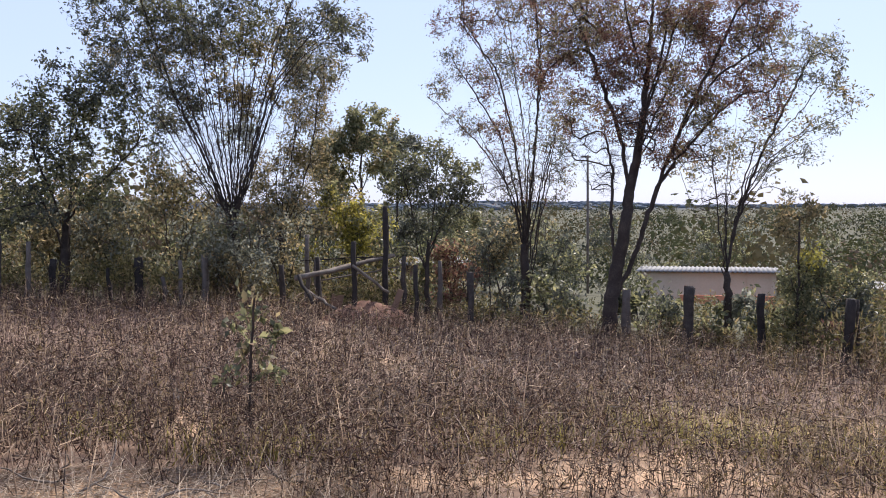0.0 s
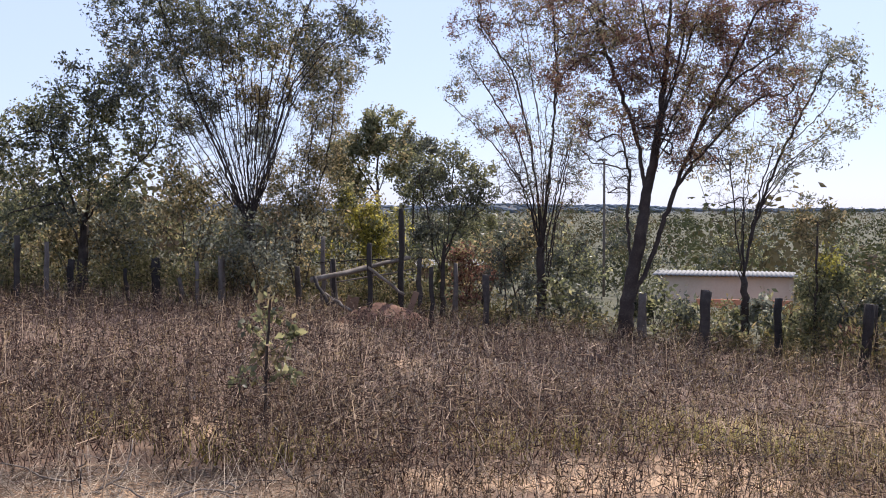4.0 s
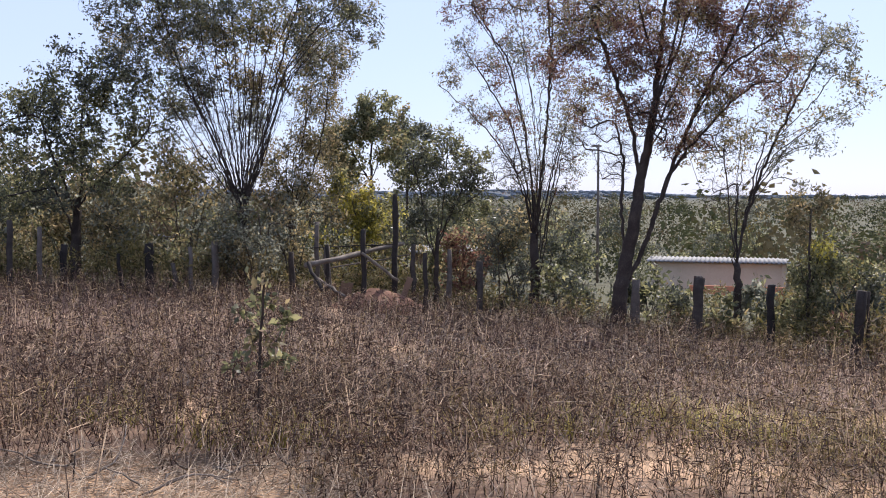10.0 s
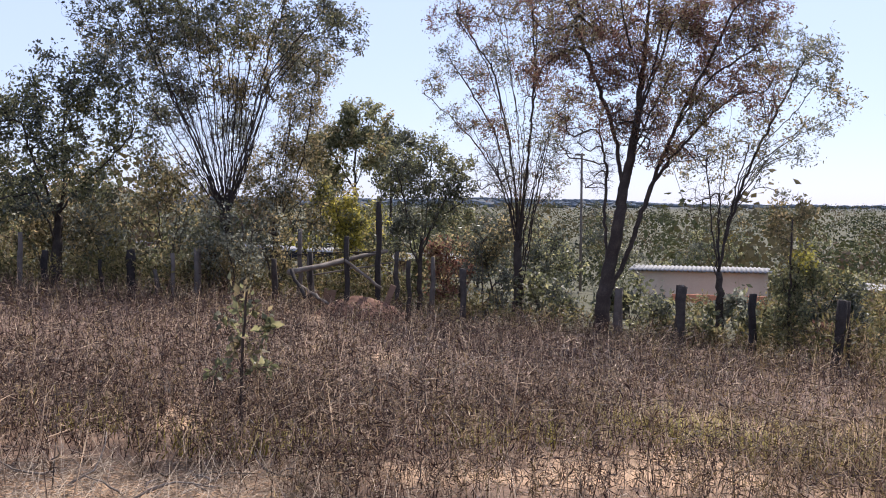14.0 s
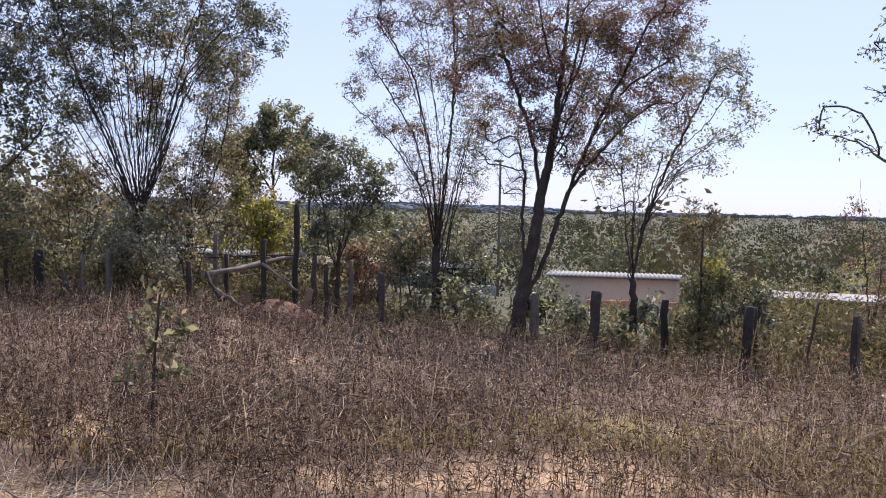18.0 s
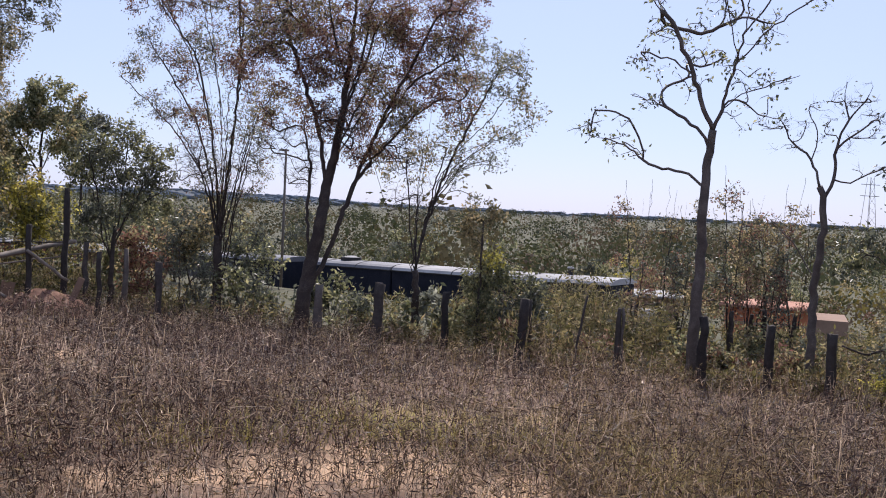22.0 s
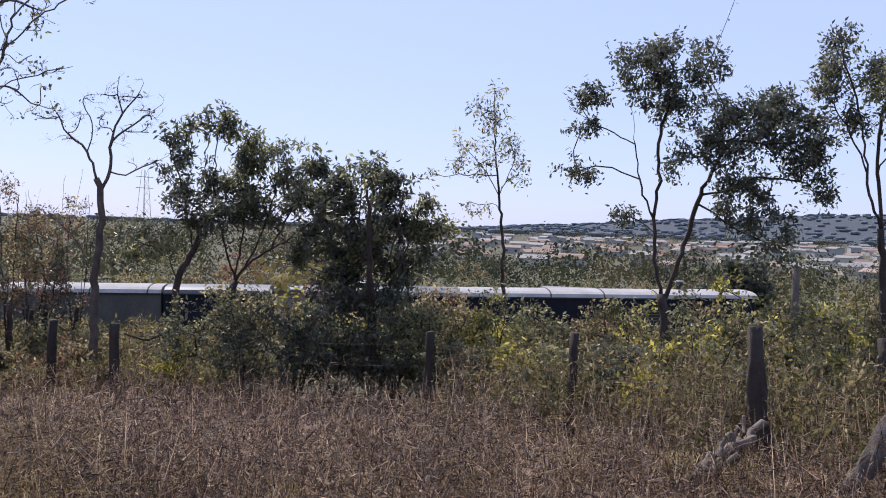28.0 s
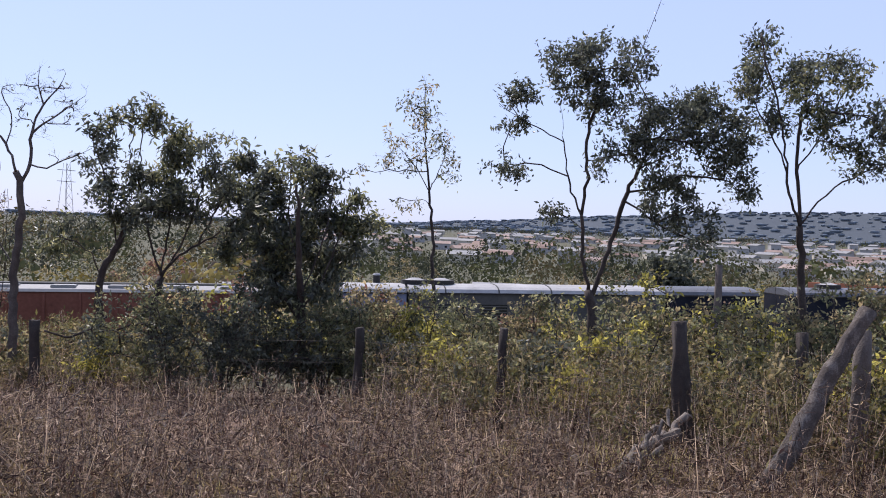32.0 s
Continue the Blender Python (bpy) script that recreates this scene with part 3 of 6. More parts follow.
def grow(name, label, category, az, d, foot, limbs, clumps, seed, mats, width, dens=50, per=14, size=0.085, asp=0.42, bark=None, group="", spread=0.05, tip=0.0035, spikes=3, droop=0.35, rise=0.12, stout=0.4, shoots=0, taper=0.6):
    """A tree grown into its crown. limbs: polylines (across, up) in metres from its foot, the trunk first; clumps: leafy masses of the crown
    (across, up, half width, half height, leaf kind; -1: bare twigs). Twigs spring from the nearest wood towards points scattered in the clumps; wood thickens with
    the twigs that it carries. dens: twigs to a square metre, per: leaves to a twig; shoots: more stems between the limbs; taper: of the trunk."""
    rng = np.random.default_rng(seed)
    bx, by = bearing(az, d)
    gz = float(ground(bx, by))
    right = np.array([math.cos(radians(az)), -math.sin(radians(az)), 0])
    back = np.array([math.sin(radians(az)), math.cos(radians(az)), 0])
    up = np.array([0, 0, 1.0])
    pos = np.zeros((60000, 3))
    par = np.full(60000, -1, dtype=np.int64)
    n, paths = 0, []

    def lay(pts, parent):
        nonlocal n
        ids = np.arange(n, n + len(pts))
        pos[n:n + len(pts)] = pts
        par[n] = parent
        par[n + 1:n + len(pts)] = ids[:-1]
        n += len(pts)
        paths.append((parent, ids))
        return ids

    step = max(0.12, d * 0.006)
    long = [resample([(u, 0, h) for u, h in limb], 6)[:, ::2] for limb in limbs[1:] if len(limb) > 3]
    between = []
    for q in range(shoots):
        i = rng.integers(0, len(long) - 1) if len(long) > 1 else 0
        f = rng.uniform(0, 1)
        mix = long[i] * f + long[min(i + 1, len(long) - 1)] * (1 - f) + np.cumsum(rng.normal(0, 0.05, (6, 2)), 0)
        between.append([tuple(p) for p in mix[:rng.integers(4, 7)]])
    for li, limb in enumerate(list(limbs) + between):
        swing, dep, pts = rng.normal(0, 0.2), 0.0, []
        for q, (u, h) in enumerate(limb):
            z = h + foot - gz
            dep += 0 if q == 0 else (swing + rng.normal(0, 0.12)) * math.dist(limb[q], limb[q - 1])
            pts.append(right * u + back * dep + up * (-0.15 if li == 0 and q == 0 else z))
        length = np.linalg.norm(np.diff(pts, axis=0), axis=1).sum()
        pts = resample(pts, max(4, int(length / step)))
        for _ in range(2):
            pts[1:-1] = (pts[:-2] + 2 * pts[1:-1] + pts[2:]) / 4
        pts[1:-1] += rng.normal(0, 0.014, (len(pts) - 2, 3)) * min(1.0, d / 15)
        parent = -1
        if li:
            flat = np.stack([pos[:n] @ right - pts[0] @ right, pos[:n, 2] - pts[0][2]], -1)
            near = int(np.argmin((flat ** 2).sum(1)))
            if (flat[near] ** 2).sum() < 0.6 or pts[0][2] > 0.3:
                parent = near
                pts = pts + back * ((pos[near] - pts[0]) @ back)
                pts = pts + np.linspace(1, 0, len(pts))[:, None] * (pos[near] - pts[0])
                pts = pts[1:]
        lay(pts, parent)
    # points that the twigs reach for, the middle of each clump first
    first, rest = [], []
    wide = max(abs(c[0]) for c in clumps) * 0.45
    for c in clumps:
        u, h, ru, rh = c[:4]
        mid = right * u + up * (h + foot - gz) + back * rng.normal(0, 0.35) * min(wide, 1.2)
        rd = 0.5 * (ru + rh) * 1.1
        kind = rng.integers(0, len(mats)) if len(c) < 5 else c[4]
        m = max(3, int(dens * 3.14 * ru * rh * (1 if kind >= 0 else 2.4)))
        first.append((mid, kind, ru))
        lumps = rng.normal(size=(max(4, m // 7), 3)) * 0.55
        v = lumps[rng.integers(0, len(lumps), m)] + rng.normal(0, 0.3, (m, 3))
        v *= np.minimum(1, 1.3 / (np.linalg.norm(v, axis=1)[:, None] + 1e-9))
        for a, b, e in v:
            k = kind if len(c) == 5 or rng.uniform() < 0.6 else rng.integers(0, len(mats))
            rest.append((mid + right * a * ru + back * b * rd + up * e * rh, k, ru))
    order = rng.permutation(len(rest))
    lo = max(2, int(0.35 * len(paths[0][1])))
    ends = []
    for q, (goal, kind, ru) in enumerate(first + [rest[i] for i in order]):
        if goal[2] < 0.1:
            goal[2] = 0.1
        gap = pos[lo:n] - goal
        cost = np.sqrt((gap ** 2).sum(1)) + 0.7 * np.maximum(0, gap[:, 2])
        at = lo + int(np.argmin(cost))
        p = pos[at]
        L = float(np.linalg.norm(goal - p))
        if L < 0.02:
            continue
        t = p - pos[par[at]] if par[at] >= 0 else up
        t = t / (np.linalg.norm(t) + 1e-9)
        ctrl = p + t * L * 0.4 + up * L * rise
        m = max(2, int(L / step) + 1)
        f = np.linspace(0, 1, m + 1)[1:, None]
        pts = p * (1 - f) ** 2 + ctrl * 2 * f * (1 - f) + goal * f ** 2
        pts[:-1] += rng.normal(0, 0.03 * L / m ** 0.5, (m - 1, 3))
        ends.append((lay(pts, at), kind))
        if n > 59000:
            break
    load = np.zeros(n)
    leafless = np.ones(n, dtype=bool)
    leafless[par[:n][par[:n] >= 0]] = False
    load[leafless] = 1
    for i in range(n - 1, 0, -1):
        if par[i] >= 0:
            load[par[i]] += load[i]
    rad = np.minimum(tip * load ** stout, width * 0.42)
    stem = paths[0][1]
    rad[stem] = np.maximum(rad[stem], width / 2 * np.linspace(1, taper, len(stem)))
    wood = Soup()
    thin_a, thin_b, thin_r = [], [], []
    for q, (parent, ids) in enumerate(paths):
        if parent >= 0:
            pts = np.concatenate([pos[parent][None], pos[ids]])
            r = np.concatenate([[min(rad[parent], rad[ids[0]] * 1.15)], rad[ids]])
        else:
            pts, r = pos[ids], rad[ids].copy()
            r[0] *= 1.3
        if r[0] < 0.0055 or d > 45:
            thin_a.append(pts[:-1]), thin_b.append(pts[1:] + 0.1 * (pts[1:] - pts[:-1])), thin_r.append(np.maximum(r[:-1], d * 0.00012))
        else:
            tube(wood, pts, r, 10 if r[0] > 0.06 else (6 if r[0] > 0.02 else 4), r[0] > 0.02)
    a, b, kinds = [], [], []
    for ids, kind in ends:
        pts = pos[ids]
        base = pos[par[ids[0]]]
        line = np.concatenate([base[None], pts])
        f = rng.uniform(0.25, 1.0, spikes) * (len(line) - 1)
        i = np.minimum(f.astype(int), len(line) - 2)
        p = line[i] + (line[i + 1] - line[i]) * (f - i)[:, None]
        t = line[-1] - line[0]
        L = np.linalg.norm(t)
        o = rng.normal(size=(spikes, 3)) * 0.75 + t / (L + 1e-9) + up * (0.1 - 0.3 * droop)
        o /= np.linalg.norm(o, axis=1)[:, None]
        ln = rng.uniform(0.08, 0.24, (spikes, 1)) * min(1.6, max(0.35, d / 20))
        a.append(p), b.append(p + o * ln), kinds.append(np.full(spikes, kind))
    root = thing(name, Matrix.Translation((bx, by, gz)), label, category, group)
    if a:
        a, b, kinds = np.concatenate(a), np.concatenate(b), np.concatenate(kinds)
        thin_a.append(a), thin_b.append(b), thin_r.append(np.full(len(a), max(0.0022, d * 0.0001)))
    if thin_a and d < 75:
        twigs(wood, np.concatenate(thin_a), np.concatenate(thin_b), np.concatenate(thin_r))
    part("trunk", wood, bark or M_BARK, root)
    if per > 0 and len(a):
        cnt = rng.poisson(per / spikes, len(a))
        idx = np.repeat(np.arange(len(a)), cnt)
        c = a[idx] + (b[idx] - a[idx]) * rng.uniform(0.1, 1.05, (len(idx), 1)) + rng.normal(0, spread, (len(idx), 3))
        for q, mm in enumerate(mats):
            pick = kinds[idx] == q
            if pick.any():
                s = Soup()
                leaves(s, c[pick], rng, size, asp, droop)
                part("crown", s, mm, root)
    return root


def build_trees():
    # past the pen
    grow("tree", "dark-leaved tree with forked crooked limbs behind the fence", "tree", -21.07, 23, -0.24, [[(0.0, 0.0), (-0.01, 0.69), (0.06, 1.31), (0.03, 1.68)], [(-0.27, 0.44), (-0.58, 1.43), (-0.9, 2.29), (-1.17, 3.02), (-1.44, 3.49)], [(0.02, 1.31), (-0.22, 2.05), (-0.44, 2.66), (-0.66, 3.39)], [(0.06, 1.43), (0.19, 2.18), (0.14, 2.92), (0.21, 3.78), (0.31, 4.52)], [(0.1, 1.55), (0.6, 2.18), (1.09, 2.68), (1.52, 3.19)], [(0.0, 1.55), (-0.45, 2.05), (-1.02, 2.17)]], [(-1.44, 3.25, 0.53, 0.66), (-0.93, 3.69, 0.66, 0.46), (-0.3, 3.89, 0.79, 0.59), (0.29, 4.52, 0.73, 0.5), (0.57, 3.73, 0.86, 0.73), (-0.44, 2.91, 0.86, 0.59), (0.25, 2.67, 0.79, 0.59), (-1.24, 2.41, 0.66, 0.59), (1.03, 3.12, 0.73, 0.59), (1.41, 4.01, 0.59, 0.59), (-0.74, 1.86, 0.66, 0.46), (-1.47, 1.68, 0.53, 0.59), (0.6, 2.05, 0.53, 0.4)], 11, [M_DARK, M_GREEN, M_GREEN], 0.28, dens=58, per=17, size=0.09, asp=0.5, shoots=8)
    grow("tree", "tall many-stemmed tree with a dense olive crown", "tree", -11.96, 23.5, -0.5, [[(0.0, 0.0), (-0.03, 1.0), (-0.04, 1.73)], [(-0.05, 1.6), (-0.62, 2.45), (-1.38, 3.23), (-2.06, 4.13), (-2.73, 5.14)], [(-0.05, 1.6), (-0.49, 2.58), (-0.99, 3.76), (-1.61, 4.78), (-2.22, 5.92)], [(-0.04, 1.66), (-0.36, 2.72), (-0.73, 3.89), (-1.23, 5.18), (-1.71, 6.97)], [(-0.02, 1.66), (-0.23, 2.85), (-0.48, 4.03), (-0.72, 5.32), (-1.01, 7.51)], [(0.02, 1.66), (-0.04, 2.98), (-0.09, 4.29), (-0.2, 5.6), (-0.26, 6.76)], [(0.04, 1.66), (0.16, 2.85), (0.23, 4.17), (0.31, 5.48), (0.53, 7.57)], [(0.08, 1.66), (0.42, 2.85), (0.69, 3.91), (1.03, 4.97), (2.3, 6.6)], [(0.08, 1.73), (0.55, 3.12), (1.09, 4.84), (1.76, 5.65), (2.76, 6.21)], [(-0.05, 1.53), (-0.75, 2.19), (-1.39, 2.71), (-1.89, 2.84)], [(0.08, 1.66), (0.35, 2.72), (0.56, 3.65), (0.83, 4.84), (1.5, 7.22)]], [(-2.4, 6.17, 0.81, 0.74), (-1.59, 6.39, 0.74, 0.61), (-2.6, 5.59, 0.61, 0.47), (-0.84, 6.16, 0.88, 0.61), (-0.07, 6.06, 0.81, 0.67), (0.71, 5.89, 0.81, 0.61), (1.5, 6.17, 0.81, 0.61), (2.49, 6.21, 0.61, 0.61), (-1.23, 5.38, 0.81, 0.61), (-1.86, 4.97, 0.67, 0.61), (-0.31, 7.28, 1.62, 0.61), (1.5, 7.36, 1.48, 0.61), (-1.96, 7.21, 1.21, 0.61), (1.89, 5.26, 0.61, 0.54), (-0.6, 4.35, 0.81, 0.67, -1), (0.3, 4.43, 0.67, 0.67, -1), (-0.1, 3.24, 0.74, 0.61, -1), (-1.06, 3.69, 0.61, 0.54, -1), (-0.21, 4.82, 0.54, 0.4, 0), (-0.98, 4.54, 0.47, 0.4, 2), (0.69, 4.57, 0.47, 0.4, 0), (0.04, 3.9, 0.54, 0.47, 3), (-1.62, 4.07, 0.61, 0.54), (-1.45, 2.84, 0.67, 0.47)], 12, [M_OLIVE, M_GREEN, M_DARK, M_GREY], 0.42, dens=80, per=21, size=0.085, asp=0.42, rise=0.25, stout=0.35, shoots=64)
    grow("tree", "slender dry tree with brownish hanging leaves", "tree", -9.23, 25, -0.51, [[(0.0, 0.0), (-0.02, 0.93), (-0.06, 1.64)], [(-0.03, 1.21), (0.16, 2.49), (0.31, 3.76), (0.39, 5.03)], [(-0.03, 1.35), (0.37, 2.35), (0.73, 3.48), (0.88, 4.76)], [(-0.05, 1.5), (-0.19, 2.63), (0.03, 4.04), (0.25, 5.45)], [(-0.05, 1.35), (-0.4, 2.35), (-0.46, 3.33)], [(-0.02, 1.5), (0.58, 2.06), (1.08, 2.63)]], [(0.39, 4.75, 0.65, 0.79), (0.8, 3.91, 0.55, 0.79), (0.3, 3.06, 0.72, 0.65), (-0.19, 2.28, 0.65, 0.57), (1.02, 5.04, 0.36, 0.65), (0.53, 5.6, 0.57, 0.57), (0.94, 2.78, 0.5, 0.43), (0.37, 1.92, 0.65, 0.5), (-0.61, 2.91, 0.43, 0.72)], 26, [M_OLIVE, M_GREY, M_OLIVE], 0.2, dens=95, per=16, size=0.075, asp=0.4, stout=0.34, shoots=8)
    grow("tree", "young green tree with bright upright foliage", "tree", -4.66, 30, -0.59, [[(0.0, 0.0), (-0.04, 2.32), (-0.04, 3.69), (0.19, 4.63)], [(-0.04, 2.49), (-0.59, 3.35), (-0.92, 4.03)], [(-0.04, 2.67), (0.44, 3.69), (0.58, 4.8)]], [(0.27, 4.68, 0.52, 0.45), (-0.41, 4.03, 0.6, 0.48), (-0.96, 3.83, 0.48, 0.45), (-0.59, 3.18, 0.78, 0.48), (0.31, 3.83, 0.6, 0.52), (-0.85, 2.58, 0.55, 0.43), (-0.24, 4.46, 0.38, 0.38)], 13, [M_GREEN, M_OLIVE, M_GREEN], 0.16, dens=80, per=26, size=0.11, asp=0.5, taper=0.2)
    grow("tree", "young dark green tree with a rounded top", "tree", -2.69, 32, -0.65, [[(0.0, 0.0), (0.01, 2.76), (0.06, 4.04)], [(0.01, 2.76), (0.65, 3.85)], [(0.01, 2.57), (-0.36, 3.49)]], [(0.01, 4.25, 0.62, 0.48), (-0.23, 3.49, 0.62, 0.51), (0.61, 4.11, 0.37, 0.37), (0.19, 2.94, 0.62, 0.44)], 27, [M_DARK, M_GREEN], 0.15, dens=75, per=22, size=0.11, asp=0.5, taper=0.2)
    grow("tree", "dark green tree with ragged leaves on several thin stems", "tree", -0.94, 24, -1.0, [[(0.0, 0.0), (0.0, 1.04), (0.03, 1.73)], [(0.0, 0.9), (-0.32, 2.14), (-0.59, 2.83), (-0.73, 3.52)], [(0.03, 1.59), (0.03, 2.69), (0.13, 3.72)], [(0.03, 1.45), (0.44, 2.28), (0.75, 2.97), (0.88, 3.59)], [(0.0, 1.32), (0.3, 2.01), (0.37, 2.97)], [(-0.03, 1.04), (-0.52, 1.59), (-0.73, 2.01)]], [(0.13, 3.76, 0.58, 0.3), (-0.38, 3.41, 0.48, 0.39), (-0.59, 2.76, 0.41, 0.44), (0.61, 3.45, 0.52, 0.39), (0.17, 2.9, 0.62, 0.41), (0.92, 3.04, 0.34, 0.45), (-0.27, 2.14, 0.48, 0.39), (0.61, 2.28, 0.48, 0.41), (-0.66, 1.73, 0.34, 0.34), (1.13, 2.69, 0.25, 0.34)], 14, [M_DARK, M_DARK, M_GREEN], 0.15, dens=90, per=18, size=0.085, asp=0.48, shoots=5)
    grow("tree", "slender many-stemmed tree with thin pale brown leaves", "tree", 4.79, 23, -1.08, [[(0.0, 0.0), (0.0, 1.06), (-0.03, 1.72)], [(-0.03, 1.59), (-0.3, 2.9), (-0.96, 3.95), (-1.75, 4.74), (-2.34, 5.27)], [(-0.03, 1.59), (-0.23, 3.03), (-0.56, 4.21), (-1.09, 5.13), (-1.62, 5.92)], [(-0.03, 1.59), (-0.1, 3.03), (-0.3, 4.34), (-0.63, 5.77), (-1.49, 7.09)], [(-0.01, 1.59), (0.03, 3.03), (-0.04, 4.47), (-0.24, 5.9), (-0.51, 7.97)], [(0.01, 1.59), (0.16, 3.16), (0.28, 4.46), (0.34, 5.76), (0.2, 7.95)], [(0.03, 1.59), (0.35, 3.03), (0.61, 4.07), (0.89, 4.98)], [(0.5, 0.01), (0.49, 1.32), (0.55, 2.64), (0.71, 4.2)]], [(-1.49, 6.98, 0.5, 0.48), (-0.83, 6.94, 0.55, 0.5), (-0.18, 7.06, 0.63, 0.59), (0.47, 6.66, 0.59, 0.66), (-1.62, 5.94, 0.44, 0.34), (-2.14, 5.27, 0.37, 0.24), (-1.09, 5.65, 0.55, 0.53), (-0.31, 5.9, 0.63, 0.59), (0.47, 5.37, 0.53, 0.59), (-1.48, 4.74, 0.48, 0.34), (-0.69, 4.34, 0.55, 0.46), (0.22, 4.2, 0.55, 0.53), (0.86, 4.72, 0.37, 0.5), (-0.04, 2.96, 0.59, 0.46), (-0.56, 3.42, 0.53, 0.53, -1), (0.29, 3.29, 0.46, 0.53, -1), (-0.44, 7.84, 1.19, 0.5), (0.77, 3.42, 0.33, 0.53)], 15, [M_RUSSET, M_GREY, M_OLIVE], 0.3, dens=110, per=12, size=0.065, asp=0.42, rise=0.3, stout=0.36, spikes=4, shoots=14)
    grow("tree", "big leaning tree with a spreading reddish-brown crown", "tree", 9.52, 20.5, -1.12, [[(0.0, 0.0), (0.04, 0.58), (0.18, 1.4), (0.35, 2.21), (0.45, 3.02), (0.61, 3.82), (0.72, 4.61), (0.84, 5.86), (0.91, 7.43)], [(0.11, 0.64), (0.52, 1.52), (0.77, 2.27), (0.98, 2.96), (1.25, 3.7), (1.61, 4.54), (2.4, 6.25)], [(0.45, 2.96), (0.33, 3.82), (0.08, 4.63), (-0.24, 5.43), (-0.65, 6.47)], [(0.61, 3.76), (1.0, 4.61), (1.43, 5.5), (1.75, 6.61)], [(0.98, 2.96), (1.45, 3.69), (2.1, 4.47), (2.79, 5.02)], [(0.13, 1.4), (0.03, 2.21), (0.09, 3.36), (-0.12, 4.51)], [(0.72, 4.61), (1.15, 5.62), (1.47, 6.73)], [(0.77, 5.07), (0.43, 6.1), (0.19, 7.23)], [(1.44, 4.15), (2.09, 5.15), (3.0, 5.79)]], [(-0.82, 6.14, 0.68, 0.53), (-1.16, 5.51, 0.45, 0.38), (-0.25, 6.35, 0.65, 0.53), (0.42, 6.32, 0.65, 0.53), (1.09, 6.3, 0.65, 0.53), (1.75, 6.16, 0.65, 0.53), (2.4, 6.03, 0.61, 0.53), (2.95, 5.63, 0.45, 0.47), (-0.24, 5.43, 0.65, 0.47), (0.54, 5.41, 0.65, 0.47), (1.32, 5.28, 0.65, 0.47), (2.09, 5.26, 0.65, 0.47), (2.87, 4.85, 0.49, 0.41), (-0.58, 4.75, 0.49, 0.35), (0.22, 4.45, 0.53, 0.41), (1.0, 4.49, 0.53, 0.38), (1.88, 4.37, 0.53, 0.38), (0.97, 7.2, 2.0, 0.49), (-0.06, 3.48, 0.38, 0.47, -1), (-0.58, 4.06, 0.41, 0.41, -1), (0.61, 4.27, 0.53, 0.47, -1), (1.78, 3.8, 0.53, 0.41, -1), (1.23, 3.53, 0.41, 0.35), (-0.94, 7.17, 0.88, 0.45), (2.98, 6.68, 0.53, 0.53)], 16, [M_RUSSET, M_RUSSET, M_RUSSET, M_OLIVE], 0.34, dens=150, per=18, size=0.065, asp=0.4, rise=0.25, stout=0.4, spikes=4, shoots=4, taper=0.08)
    grow("tree", "many-stemmed tree with sparse pale leaves on long thin branches", "tree", 16.18, 22, -1.18, [[(0.0, 0.0), (-0.01, 0.79), (-0.04, 1.28)], [(-0.04, 1.09), (-0.39, 1.76), (-0.73, 2.6), (-1.0, 3.46), (-1.22, 4.07)], [(-0.06, 1.27), (-0.23, 2.36), (-0.3, 3.45), (-0.47, 5.14)], [(-0.04, 1.28), (-0.05, 2.48), (0.07, 3.57), (0.22, 5.71)], [(-0.02, 1.28), (0.2, 2.49), (0.42, 3.32), (0.83, 4.03), (1.49, 4.72), (2.12, 5.68)], [(0.42, 3.32), (1.06, 3.79), (1.72, 4.13), (2.36, 4.32)], [(0.23, 2.67), (0.84, 3.56), (1.39, 3.76), (1.83, 3.64)], [(0.18, 2.48), (0.63, 3.8), (1.16, 4.85), (1.77, 6.16)]], [(1.68, 6.22, 0.48, 0.48), (1.91, 5.66, 0.48, 0.35), (2.35, 5.04, 0.48, 0.28), (1.59, 5.3, 0.48, 0.35), (1.14, 5.64, 0.48, 0.48), (2.04, 4.45, 0.48, 0.33), (1.53, 3.76, 0.48, 0.25), (1.05, 4.56, 0.48, 0.45), (0.27, 4.04, 0.53, 0.45), (-0.3, 3.63, 0.48, 0.45), (-0.88, 3.64, 0.42, 0.42), (0.87, 3.29, 0.3, 0.23), (1.19, 2.94, 0.23, 0.16), (0.8, 6.39, 0.48, 0.57), (0.06, 2.34, 0.53, 0.28), (-0.29, 2.85, 0.57, 0.51, -1), (0.61, 3.92, 0.51, 0.51, -1)], 17, [M_GREY, M_GREY, M_OLIVE], 0.22, dens=70, per=10, size=0.08, asp=0.45, rise=0.2, stout=0.38, shoots=12)
